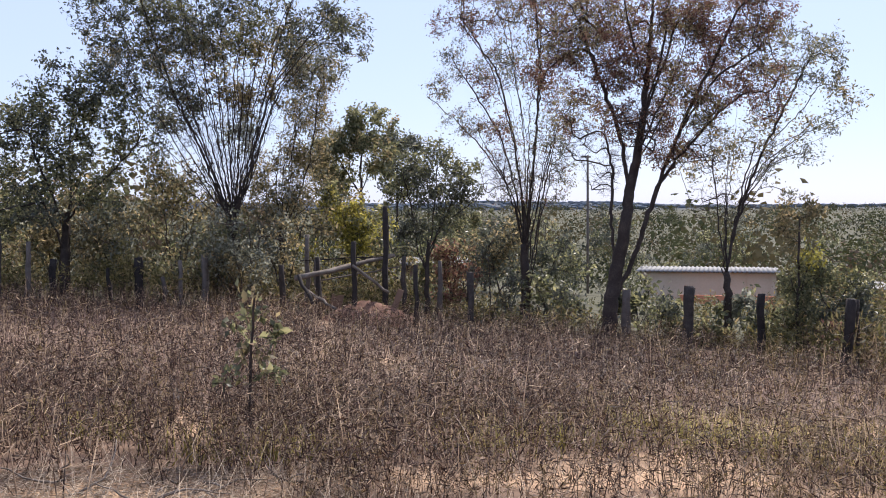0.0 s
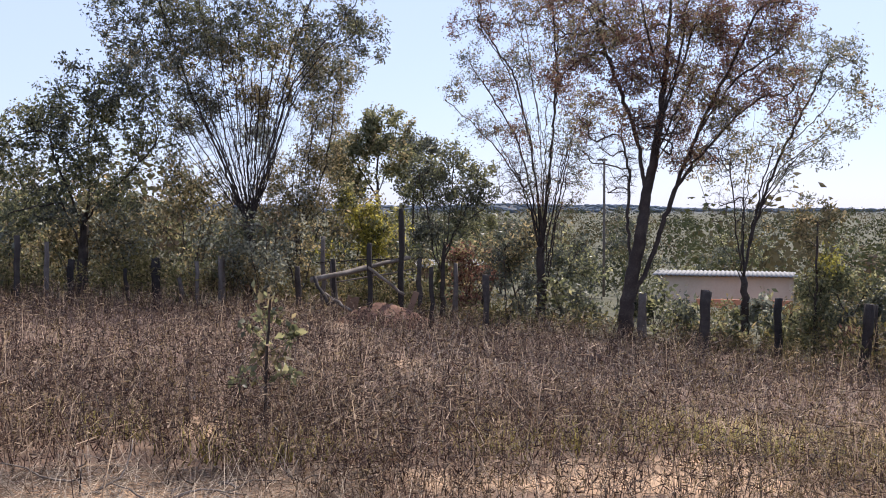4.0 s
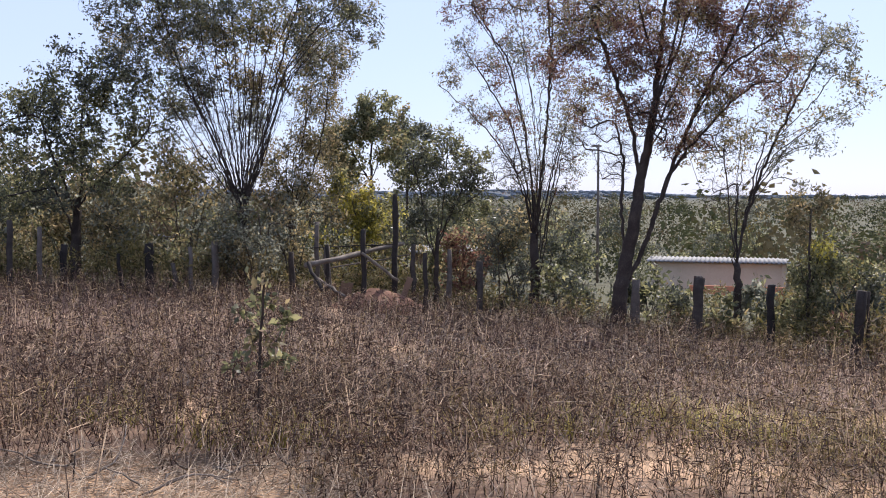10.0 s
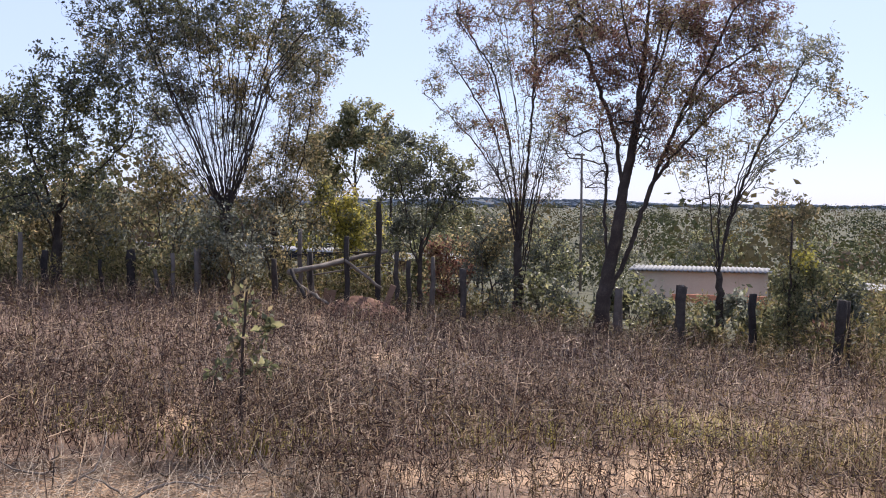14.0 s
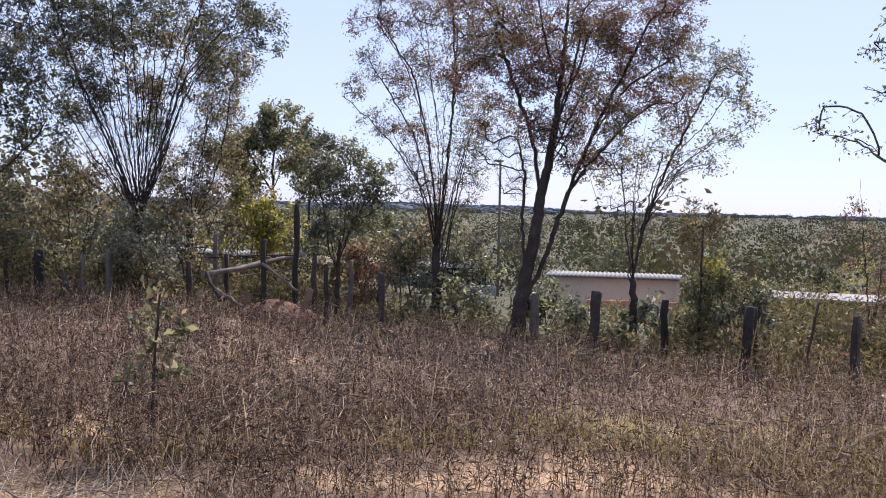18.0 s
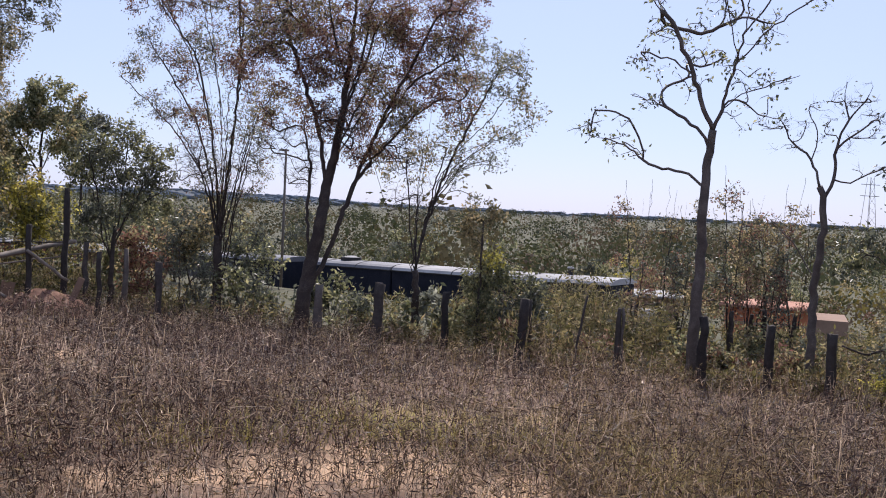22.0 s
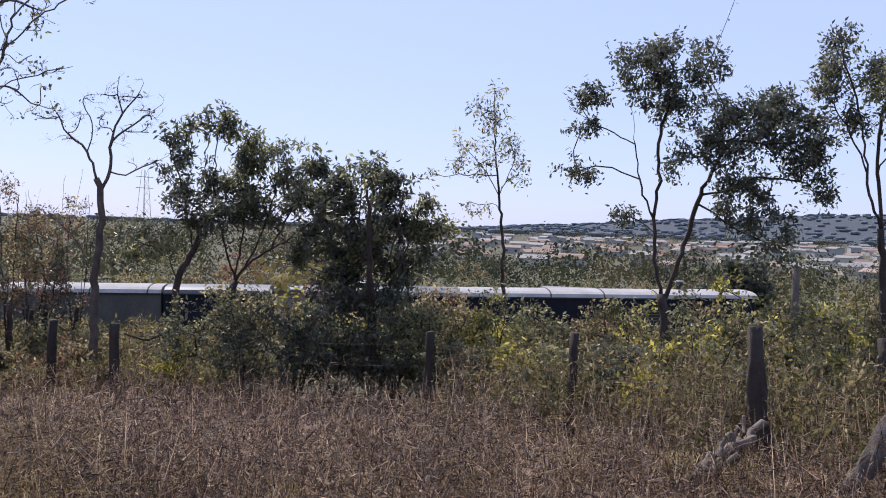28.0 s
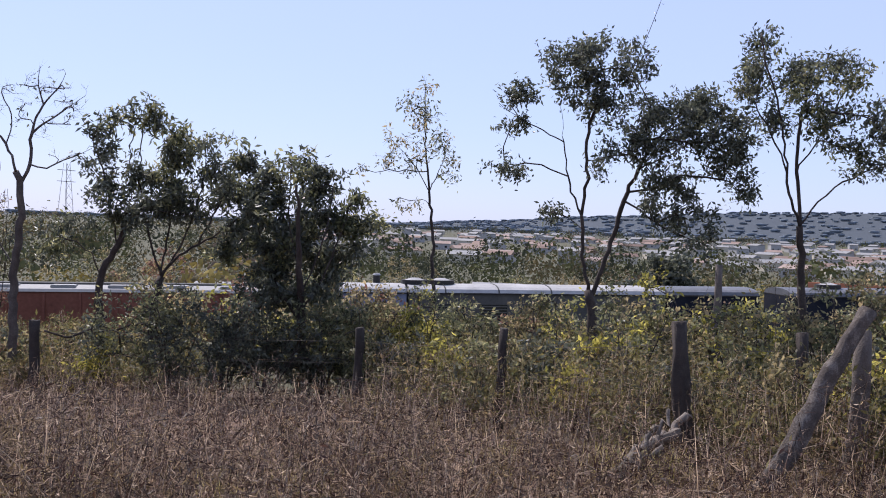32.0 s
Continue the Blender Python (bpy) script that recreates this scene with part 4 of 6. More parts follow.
    # bare trees behind the fence
    grow("bare_tree", "nearly bare tree with crooked grey branches and few leaves", "tree", 32.14, 18, -1.02, [[(0.0, 0.0), (0.02, 0.92), (0.06, 1.85), (0.05, 2.68), (0.04, 3.19), (0.1, 3.76), (0.14, 4.1)], [(0.03, 3.04), (-0.29, 3.33), (-0.91, 3.4), (-1.24, 3.75), (-1.66, 3.91), (-2.08, 4.01)], [(-1.02, 3.55), (-1.1, 4.04), (-1.38, 4.34), (-1.79, 4.38)], [(0.06, 3.69), (-0.12, 4.09), (-0.5, 4.34), (-0.82, 4.57), (-1.29, 4.71)], [(0.14, 4.07), (-0.09, 4.52), (-0.22, 5.03), (-0.52, 5.63), (-0.74, 6.03), (-1.08, 6.52)], [(-0.2, 5.03), (-0.5, 5.3), (-1.12, 5.44)], [(0.14, 4.12), (0.31, 4.64), (0.43, 5.16), (0.56, 5.67), (0.63, 6.29), (0.52, 6.89)], [(0.43, 5.16), (0.77, 5.58), (1.1, 5.9), (1.59, 6.23), (1.9, 6.4)], [(0.29, 4.49), (0.56, 4.74), (1.06, 4.88), (1.48, 5.0)], [(0.48, 5.26), (0.29, 5.87), (0.19, 6.57)], [(0.56, 5.67), (0.89, 6.1), (1.08, 6.61)]], [(-1.93, 4.0, 0.33, 0.14), (-1.58, 4.23, 0.36, 0.23), (-1.08, 4.66, 0.36, 0.25), (-1.07, 5.35, 0.39, 0.29), (-0.83, 6.02, 0.36, 0.39), (-0.22, 5.9, 0.39, 0.47), (0.38, 6.07, 0.39, 0.39), (0.99, 6.05, 0.39, 0.39), (1.7, 6.37, 0.31, 0.23), (1.21, 4.97, 0.39, 0.23), (-0.18, 5.18, 0.47, 0.39), (0.64, 5.02, 0.39, 0.29), (-1.24, 3.8, 0.39, 0.27), (0.88, 4.42, 0.37, 0.27), (-0.07, 6.87, 1.45, 0.37)], 18, [M_GREEN, M_DARK, M_GREEN], 0.23, dens=48, per=2.8, size=0.09, asp=0.5, bark=M_BARK_PALE, tip=0.005, spikes=3, stout=0.47, taper=0.6)
    grow("bare_tree", "thin bare tree with pale tangled twigs", "tree", 38.43, 18, -1.06, [[(0.0, 0.0), (0.0, 0.88), (0.0, 1.7), (0.09, 2.42), (0.09, 2.93), (-0.02, 3.23)], [(-0.02, 3.21), (-0.13, 3.66), (-0.45, 3.9), (-0.67, 4.22), (-0.79, 4.52)], [(0.06, 3.03), (0.23, 3.42), (0.2, 3.93), (0.33, 4.34), (0.6, 4.67), (0.71, 4.92)], [(0.2, 3.93), (0.58, 4.24), (1.02, 4.56)], [(0.23, 3.42), (0.49, 3.3), (0.77, 3.52), (1.16, 3.69)], [(0.0, 1.68), (-0.24, 2.09), (-0.46, 2.37), (-0.75, 2.58)], [(-0.13, 3.66), (-0.04, 4.14), (-0.27, 4.54)], [(0.33, 4.34), (0.21, 4.65), (0.31, 4.98)]], [(-0.68, 4.3, 0.39, 0.33), (-0.25, 4.33, 0.37, 0.29), (0.23, 4.65, 0.37, 0.29), (0.7, 4.69, 0.37, 0.29), (0.87, 4.33, 0.39, 0.23), (0.46, 4.06, 0.37, 0.23), (0.92, 3.57, 0.39, 0.17), (-0.43, 3.9, 0.37, 0.17), (-0.7, 2.58, 0.31, 0.19)], 19, [M_GREY, M_DARK], 0.17, dens=55, per=0.6, size=0.07, asp=0.5, bark=M_BARK_PALE, tip=0.0045, spikes=4, stout=0.47, taper=0.65)
    # leafy trees behind the fence
    grow("tree", "small leaning tree with long drooping green leaves", "tree", 43.12, 17.5, -1.15, [[(0.0, 0.0), (-0.06, 0.75), (-0.12, 1.46), (-0.02, 1.82), (0.19, 2.11), (0.23, 2.47), (0.3, 2.76)], [(-0.1, 1.61), (-0.27, 2.08), (-0.5, 2.17), (-0.87, 2.35)], [(0.18, 2.19), (0.02, 2.94), (-0.08, 3.41), (-0.29, 3.88), (-0.19, 4.28)], [(0.23, 2.47), (0.38, 3.15), (0.29, 3.79), (0.46, 4.32)]], [(0.0, 3.7, 0.38, 0.32), (-0.16, 3.13, 0.38, 0.36), (0.14, 2.64, 0.32, 0.28), (-0.76, 2.14, 0.42, 0.28), (-0.59, 2.52, 0.28, 0.18), (0.04, 4.23, 0.36, 0.16), (0.51, 4.29, 0.28, 0.22), (-0.29, 4.04, 0.28, 0.2)], 20, [M_DARK, M_GREEN, M_DARK], 0.16, dens=62, per=17, size=0.12, asp=0.33, droop=0.7)
    grow("tree", "forked small tree with a spreading green and yellowish crown", "tree", 45.16, 17.5, -1.2, [[(0.0, 0.0), (0.14, 0.7), (0.18, 1.38), (0.26, 1.67)], [(0.26, 1.67), (0.05, 2.34), (-0.1, 2.91), (-0.16, 3.58), (-0.07, 4.45)], [(0.26, 1.65), (0.53, 2.06), (0.9, 2.27), (1.37, 2.58), (1.65, 2.88)], [(0.22, 1.77), (0.33, 2.35), (0.41, 3.03), (0.32, 3.7), (0.19, 4.23)], [(0.34, 1.87), (0.66, 2.55), (0.87, 3.24), (0.97, 3.98)], [(0.9, 2.27), (1.26, 3.06), (1.44, 3.66), (1.58, 3.98)]], [(-0.09, 4.26, 0.38, 0.26), (0.3, 3.8, 0.38, 0.36), (0.03, 3.38, 0.42, 0.36), (0.5, 3.21, 0.42, 0.42), (0.85, 4.02, 0.38, 0.24), (1.07, 3.62, 0.38, 0.33), (1.55, 3.75, 0.28, 0.22), (0.7, 2.73, 0.46, 0.33), (1.26, 3.14, 0.42, 0.36), (1.56, 2.66, 0.38, 0.36), (0.15, 2.81, 0.38, 0.33), (1.86, 3.37, 0.28, 0.38), (1.3, 2.18, 0.38, 0.28)], 21, [M_GREEN, M_DARK, M_DARK], 0.2, dens=78, per=20, size=0.12, asp=0.33, droop=0.7, stout=0.42)
    grow("tree", "dense dark green tree leafy down to the weeds", "tree", 54.03, 16.5, -0.97, [[(0.0, 0.0), (-0.03, 0.9), (-0.1, 1.93), (-0.18, 3.05)], [(-0.03, 0.85), (-0.51, 1.64), (-0.81, 2.38), (-0.87, 2.93)], [(-0.03, 1.04), (0.41, 1.85), (0.6, 2.52), (0.77, 3.09)], [(-0.07, 1.65), (-0.31, 2.58), (-0.28, 3.33)], [(-0.04, 1.27), (0.31, 2.23), (0.4, 2.98)]], [(-0.19, 3.45, 0.31, 0.21), (-0.46, 3.12, 0.36, 0.3), (0.01, 2.95, 0.4, 0.3), (0.47, 3.08, 0.4, 0.3), (0.77, 2.95, 0.27, 0.17), (0.21, 2.49, 0.45, 0.31), (0.7, 2.43, 0.4, 0.31), (-0.44, 2.46, 0.44, 0.36), (-0.82, 2.64, 0.31, 0.36), (-0.06, 2.01, 0.53, 0.36), (0.62, 1.93, 0.4, 0.31), (-0.71, 1.99, 0.44, 0.36), (1.07, 2.53, 0.27, 0.12), (0.14, 1.51, 0.62, 0.36), (-0.55, 1.36, 0.62, 0.36)], 22, [M_DARK, M_DARK, M_GREEN], 0.2, dens=75, per=27, size=0.115, asp=0.38, droop=0.6, taper=0.2)
    grow("tree", "slim sapling with sparse pale leaves up its stem", "tree", 61.64, 18, -0.26, [[(0.0, 0.0), (-0.09, 1.24), (-0.14, 1.96), (-0.25, 2.79), (-0.32, 3.61), (-0.34, 4.27)], [(-0.17, 2.36), (-0.46, 2.86), (-0.76, 3.16), (-0.95, 3.38)], [(-0.17, 2.46), (0.06, 2.98), (0.16, 3.52)], [(-0.23, 2.77), (-0.56, 2.78), (-1.07, 2.76), (-1.51, 2.77)], [(-0.29, 3.3), (-0.53, 3.78), (-0.66, 4.03)]], [(-0.34, 4.22, 0.21, 0.21), (-0.54, 3.85, 0.29, 0.23), (-0.22, 3.69, 0.29, 0.34), (-0.86, 3.32, 0.25, 0.19), (-0.4, 3.07, 0.34, 0.29), (0.07, 3.11, 0.25, 0.34), (-1.49, 2.78, 0.14, 0.08), (-0.92, 2.95, 0.19, 0.29), (-0.44, 2.24, 0.29, 0.17), (0.19, 2.75, 0.19, 0.29)], 23, [M_OLIVE, M_GREY, M_GREEN], 0.1, dens=60, per=9, size=0.085, asp=0.4, droop=0.6, taper=0.15)
    grow("tree", "forked tree with two dark leafy crowns above bare limbs", "tree", 70.94, 14.5, -0.16, [[(0.0, 0.0), (-0.07, 0.55), (-0.13, 0.82)], [(-0.13, 0.82), (-0.24, 1.33), (-0.25, 1.9), (-0.43, 2.23), (-0.53, 2.56), (-0.59, 3.05), (-0.7, 3.99)], [(-0.26, 1.97), (-0.19, 2.48), (-0.25, 2.89), (-0.19, 3.38), (-0.03, 3.8)], [(-0.09, 0.74), (0.09, 1.26), (0.23, 1.76), (0.35, 2.25), (0.5, 2.58), (0.63, 2.91), (0.95, 3.26)], [(-0.48, 2.46), (-0.82, 2.62), (-1.15, 2.69), (-1.56, 2.53)], [(-0.59, 3.03), (-0.92, 3.21), (-1.34, 3.41), (-1.62, 3.63)], [(-0.24, 1.72), (-0.46, 1.93), (-0.81, 1.97)], [(0.5, 2.58), (0.88, 2.82), (1.34, 3.09), (1.8, 3.25)], [(0.43, 2.33), (0.89, 2.43), (1.35, 2.67), (1.98, 2.7)], [(0.35, 2.23), (0.67, 2.0), (0.99, 1.78), (1.44, 1.6)], [(0.58, 2.68), (0.71, 3.4), (0.53, 3.88), (0.34, 4.25)]], [(-0.31, 4.36, 0.32, 0.22, 0), (-0.54, 4.1, 0.38, 0.27, 0), (-0.78, 3.77, 0.38, 0.27, 0), (-0.12, 4.02, 0.35, 0.3, 0), (0.25, 4.08, 0.35, 0.37, 0), (-0.18, 3.61, 0.38, 0.27, 0), (0.41, 3.56, 0.43, 0.35, 1), (-1.3, 3.27, 0.3, 0.12, 0), (-1.35, 3.65, 0.28, 0.09, 0), (-1.36, 2.6, 0.35, 0.12, 0), (-0.71, 1.96, 0.23, 0.12, 0), (0.71, 3.03, 0.42, 0.33, 1), (1.09, 3.48, 0.42, 0.33, 1), (1.71, 3.45, 0.46, 0.32, 1), (1.3, 2.99, 0.43, 0.35, 1), (1.89, 2.92, 0.42, 0.32, 1), (1.01, 2.5, 0.4, 0.27, 1), (1.64, 2.51, 0.43, 0.29, 1), (0.28, 2.8, 0.35, 0.23, 0), (1.19, 1.91, 0.46, 0.33, 1)], 24, [M_DARK, M_DARK], 0.22, dens=95, per=26, size=0.08, asp=0.42, droop=0.6, stout=0.42)
    grow("tree", "slender tree with a high open green crown", "tree", 82.47, 14.5, -0.31, [[(0.0, 0.0), (-0.09, 1.05), (-0.13, 1.6), (-0.17, 2.03)], [(-0.17, 1.97), (-0.34, 2.53), (-0.4, 3.08), (-0.53, 3.71), (-0.79, 4.58)], [(-0.17, 2.02), (-0.24, 2.77), (-0.23, 3.39), (-0.17, 3.94)], [(-0.14, 2.07), (0.03, 2.38), (0.38, 2.7), (0.73, 2.86), (1.0, 2.93)], [(-0.35, 2.77), (-0.51, 3.16), (-0.75, 3.55)], [(-0.24, 2.85), (0.0, 3.24), (0.2, 3.62), (0.35, 3.94)]], [(-0.79, 4.58, 0.32, 0.18), (-0.62, 4.34, 0.32, 0.23), (-0.93, 4.25, 0.2, 0.2), (-0.77, 3.93, 0.35, 0.27), (-0.38, 4.0, 0.32, 0.3), (-0.09, 4.07, 0.32, 0.27), (0.19, 4.15, 0.35, 0.27), (0.42, 3.91, 0.27, 0.23), (-0.6, 3.54, 0.33, 0.27), (-0.15, 3.61, 0.35, 0.3), (0.29, 3.53, 0.35, 0.27), (0.23, 3.14, 0.27, 0.18), (0.63, 3.5, 0.32, 0.27), (0.8, 3.2, 0.37, 0.3), (1.12, 3.46, 0.32, 0.43), (0.53, 2.99, 0.3, 0.2)], 25, [M_DARK, M_GREEN, M_DARK], 0.15, dens=85, per=20, size=0.08, asp=0.4, droop=0.6)
    grow("bush", "tall bush topped with bright yellow leaves", "bush", 19.82, 19, -0.96, [[(0.0, 0.0), (0.01, 0.87), (0.03, 2.1)], [(0.0, 0.67), (-0.16, 1.28)], [(0.01, 0.87), (0.22, 1.39)]], [(0.01, 2.25, 0.33, 0.31, 0), (-0.17, 1.9, 0.31, 0.24, 0), (0.14, 1.54, 0.28, 0.24, 1), (-0.07, 1.18, 0.36, 0.28, 2), (-0.06, 0.62, 0.33, 0.41, 2), (0.27, 1.09, 0.24, 0.31, 2), (-0.3, 0.45, 0.27, 0.31, 2)], 60, [M_OLIVE, M_YELLOW, M_GREEN], 0.06, dens=90, per=20, size=0.085, asp=0.45)
    grow("bush", "dark green bush with pale flower heads", "bush", 21.81, 19.3, -0.92, [[(0.0, 0.0), (-0.04, 0.62)], [(-0.04, 0.41), (-0.35, 1.02)], [(-0.04, 0.51), (0.26, 1.04)]], [(-0.16, 1.11, 0.47, 0.2, 1), (0.26, 0.99, 0.39, 0.24, 1), (0.03, 0.77, 0.51, 0.27, 0), (-0.29, 0.5, 0.42, 0.31, 0), (0.23, 0.42, 0.33, 0.33, 0)], 61, [M_DARK, M_GREEN], 0.06, dens=100, per=20, size=0.08, asp=0.5)
    grow("bush", "yellowish-green bush in a ragged hedge", "bush", -5.09, 24.5, -0.48, [[(0.0, 0.0), (-0.02, 1.06)], [(-0.01, 0.78), (-0.3, 1.76)], [(-0.01, 0.78), (0.33, 1.62)]], [(-0.3, 1.87, 0.46, 0.34), (0.29, 1.59, 0.39, 0.39), (-0.02, 1.17, 0.53, 0.34), (-0.58, 2.25, 0.31, 0.28)], 62, [M_YELLOW, M_GREEN, M_YELLOW], 0.08, dens=80, per=26, size=0.1, asp=0.5)
    grow("shrub", "slim leafy shrub standing alone in the dry weeds", "shrub", -11.39, 7.0, 0.12, [[(0.0, 0.0), (0.02, 0.32), (0.04, 0.6), (0.06, 0.84)], [(0.02, 0.28), (0.12, 0.52), (0.2, 0.64)], [(0.01, 0.24), (-0.05, 0.48), (-0.08, 0.64)], [(0.01, 0.16), (-0.11, 0.32), (-0.17, 0.45)], [(0.04, 0.52), (0.12, 0.72)]], [(0.03, 0.86, 0.09, 0.07), (0.14, 0.7, 0.09, 0.06), (0.06, 0.64, 0.1, 0.08), (0.24, 0.52, 0.06, 0.06), (-0.07, 0.6, 0.07, 0.08), (0.0, 0.4, 0.11, 0.1), (-0.11, 0.28, 0.1, 0.11), (0.12, 0.28, 0.09, 0.11)], 96, [M_GREEN, M_OLIVE, M_GREEN], 0.03, dens=150, per=7, size=0.075, asp=0.55, tip=0.0018, spread=0.02)


def build_vine():
    t = thing("vine", Matrix(), "thin leafy vine stem reaching up from a tree crown", "vine")
    pts = []
    for az, el, d in [(72.0, 8.2, 14.4), (72.6, 9.6, 14.4), (73.3, 11.4, 14.5), (73.8, 12.8, 14.5), (74.3, 14.6, 14.6)]:
        x, y = bearing(az, d)
        pts.append((x, y, EYE + d * math.tan(radians(el))))
    s = Soup()
    tube(s, resample(pts, 16), np.linspace(0.006, 0.003, 16), 5)
    part("stem", s, M_BARK, t)
    rng = np.random.default_rng(77)
    s = Soup()
    leaves(s, resample(pts, 26) + rng.normal(0, 0.03, (26, 3)), rng, 0.045, 0.45)
    part("foliage", s, M_DARK, t)


def bush(label, az, d, w, h, seed, mats, leaf=0.08, dense=1.0, name="bush"):
    """A many-stemmed ragged bush w wide and h high."""
    rng = np.random.default_rng(1000 + seed)
    foot = float(ground(*bearing(az, d)))
    stems = [[(0, -0.1), (rng.normal(0, 0.05), h * 0.25)]]
    for q in range(4 + int(w * 1.2)):
        t = rng.uniform(-1, 1)
        stems.append([(t * w * 0.12, 0.02), (t * w * 0.25 + rng.normal(0, 0.05), h * 0.4), (t * w * 0.42 + rng.normal(0, 0.08), h * rng.uniform(0.6, 0.95))])
    clumps = []
    for q in range(int(5 + 3 * w / max(0.5, h) + 2 * dense)):
        u = rng.uniform(-0.42, 0.42)
        top = math.sqrt(max(0.1, 1 - (u / 0.56) ** 2)) * rng.uniform(0.75, 1.12)
        e = rng.uniform(0.16, 1.0) ** 0.8 * top
        k = rng.uniform(0.13, 0.24)
        clumps.append((u * w, e * h * 0.92, k * w, k * min(h, 1.3 * w) * rng.uniform(0.7, 1.1)))
    far = d > 45
    area = sum(c[2] * c[3] for c in clumps) * 3.14
    dens = min(80, 340 * dense / area) if not far else min(60, 150 * dense ** 2 / area)
    return grow(name, label, "tree" if name == "tree" else "bush", az, d, foot, stems, clumps, seed, mats, 0.05 + 0.025 * h, dens, (8 if not far else 20) * min(1.4, dense + 0.2), leaf * (1.12 if not far else 1.0), 0.48 if not far else 0.7, None, "", leaf * 0.6, 0.0035, 3, 0.25)


def build_bushes():
    bush("grey-leaved shrub beside the fence", -11.2, 20.9, 1.9, 2.3, 31, [M_GREY, M_GREY, M_OLIVE], 0.075, 1.1)
    bush("dark rounded bush at the foot of slender trees", 2.8, 21.5, 1.1, 1.9, 32, [M_DARK], 0.06, 1.6)
    for q, (az, d, w, h, mm) in enumerate([(-28, 23.0, 2.60, 2.80, [M_GREEN, M_GREY]), (-25, 24.0, 2.40, 2.50, [M_GREEN, M_OLIVE]), (-21.5, 24.0, 2.60, 2.40, [M_OLIVE, M_GREY]), (-18, 23.0, 2.60, 3.00, [M_OLIVE, M_GREY]), (-15.3, 24.0, 2.40, 3.20, [M_OLIVE, M_OLIVE, M_GREEN]), (-13.0, 23.0, 2.00, 2.00, [M_GREEN, M_GREY]), (-9.3, 24.0, 2.20, 3.20, [M_OLIVE, M_GREY]), (-6.4, 25.0, 2.60, 3.00, [M_YELLOW, M_OLIVE, M_GREY]), (-4.2, 26.0, 1.60, 2.60, [M_YELLOW, M_GREEN]), (1.4, 27.0, 2.40, 2.70, [M_DARK, M_GREEN]), (3.6, 26.0, 1.80, 2.60, [M_DARK, M_OLIVE]), (7.0, 22.0, 1.0, 1.1, [M_DARK, M_GREEN]), (12.5, 21.0, 1.3, 1.0, [M_GREEN, M_DARK])]):
        bush("yellowish-green bush in a ragged hedge" if M_YELLOW in mm else "brownish-green bush in a ragged hedge", az, d, w, h, 40 + q, mm, 0.1, 0.8)
    bush("brownish bush hiding a house wall", 0.6, 25, 1.7, 2.0, 140, [M_OLIVE, M_RUSSET], 0.1, 0.9)
    bush("brownish bush hiding a house wall", -1.9, 26, 1.5, 1.7, 141, [M_OLIVE, M_GREEN], 0.1, 0.9)
    for q, (az, d, w, h, mm) in enumerate([(5.0, 73, 7, 8.0, [M_OLIVE, M_GREEN]), (9.8, 68, 6, 8.0, [M_GREEN, M_DARK]), (15.5, 72, 7, 6.6, [M_DARK, M_GREEN]), (20.6, 60, 3.5, 4.2, [M_DARK, M_OLIVE]), (24.5, 70, 6, 4.6, [M_GREEN, M_OLIVE]), (30.5, 66, 6, 4.8, [M_OLIVE, M_RUSSET]), (36, 66, 7, 5.2, [M_OLIVE, M_GREEN]), (44, 58, 6, 5, [M_OLIVE, M_RUSSET]), (52, 60, 7, 4.6, [M_GREEN, M_OLIVE]), (81, 66, 7, 5.5, [M_GREEN, M_OLIVE])]):
        bush("leafy tree beyond the railway line", az, d, w, h, 150 + q, mm, 0.15, 1.1, name="tree")
    for q, (az, d, w, h, mm) in enumerate([(2.4, 36, 3, 3.2, [M_DARK, M_OLIVE]), (5.6, 35, 3, 2.6, [M_DARK, M_GREEN]), (6.0, 23, 1.2, 1.2, [M_DARK, M_GREEN]), (11.2, 23, 1.5, 1.3, [M_DARK, M_GREEN]), (14.8, 20.8, 1.3, 0.8, [M_GREEN, M_OLIVE]), (17.2, 22, 1.2, 1.1, [M_GREY, M_GREEN]), (-20, 29, 3, 3.4, [M_OLIVE, M_GREY]), (-16.5, 30, 3, 3.8, [M_OLIVE, M_GREY]), (-24.5, 30, 3, 3.2, [M_OLIVE, M_GREEN])]):
        bush("tangled brownish-green bush among tree trunks", az, d, w, h, 170 + q, mm, 0.13, 0.8)
    for q, (az, d, w, h, mm) in enumerate([(25.7, 84, 3.2, 4.9, [M_DARK]), (22.8, 100, 6, 6.4, [M_GREEN, M_DARK]), (28.6, 95, 6, 5.6, [M_YELLOW, M_OLIVE]), (27.2, 84, 5, 4.4, [M_GREEN]), (19.5, 95, 7, 7.4, [M_GREEN, M_GREY]), (33.5, 105, 7, 6.4, [M_OLIVE, M_RUSSET]), (38.5, 98, 7, 6.2, [M_OLIVE, M_GREEN]), (42.5, 105, 7, 6.6, [M_GREEN, M_OLIVE]), (47, 90, 7, 5.8, [M_OLIVE, M_RUSSET]), (56.5, 92, 8, 6.2, [M_GREEN, M_DARK]), (59.8, 100, 7, 6, [M_DARK, M_OLIVE]), (66.5, 92, 8, 6, [M_GREEN, M_OLIVE]), (70.2, 98, 7, 6, [M_OLIVE]), (78.5, 88, 7, 6.4, [M_OLIVE, M_GREEN]), (85, 95, 8, 7.4, [M_DARK, M_GREEN])]):
        bush("leafy tree in the valley past the railway", az, d, w, h, 200 + q, mm, 0.16, 1.7 if len(mm) == 1 else 1.0, name="tree")
    bush("small tree with bright yellow blossom in the valley", 27.1, 82, 1.3, 3.6, 330, [M_YELLOW], 0.2, 0.9, name="tree")
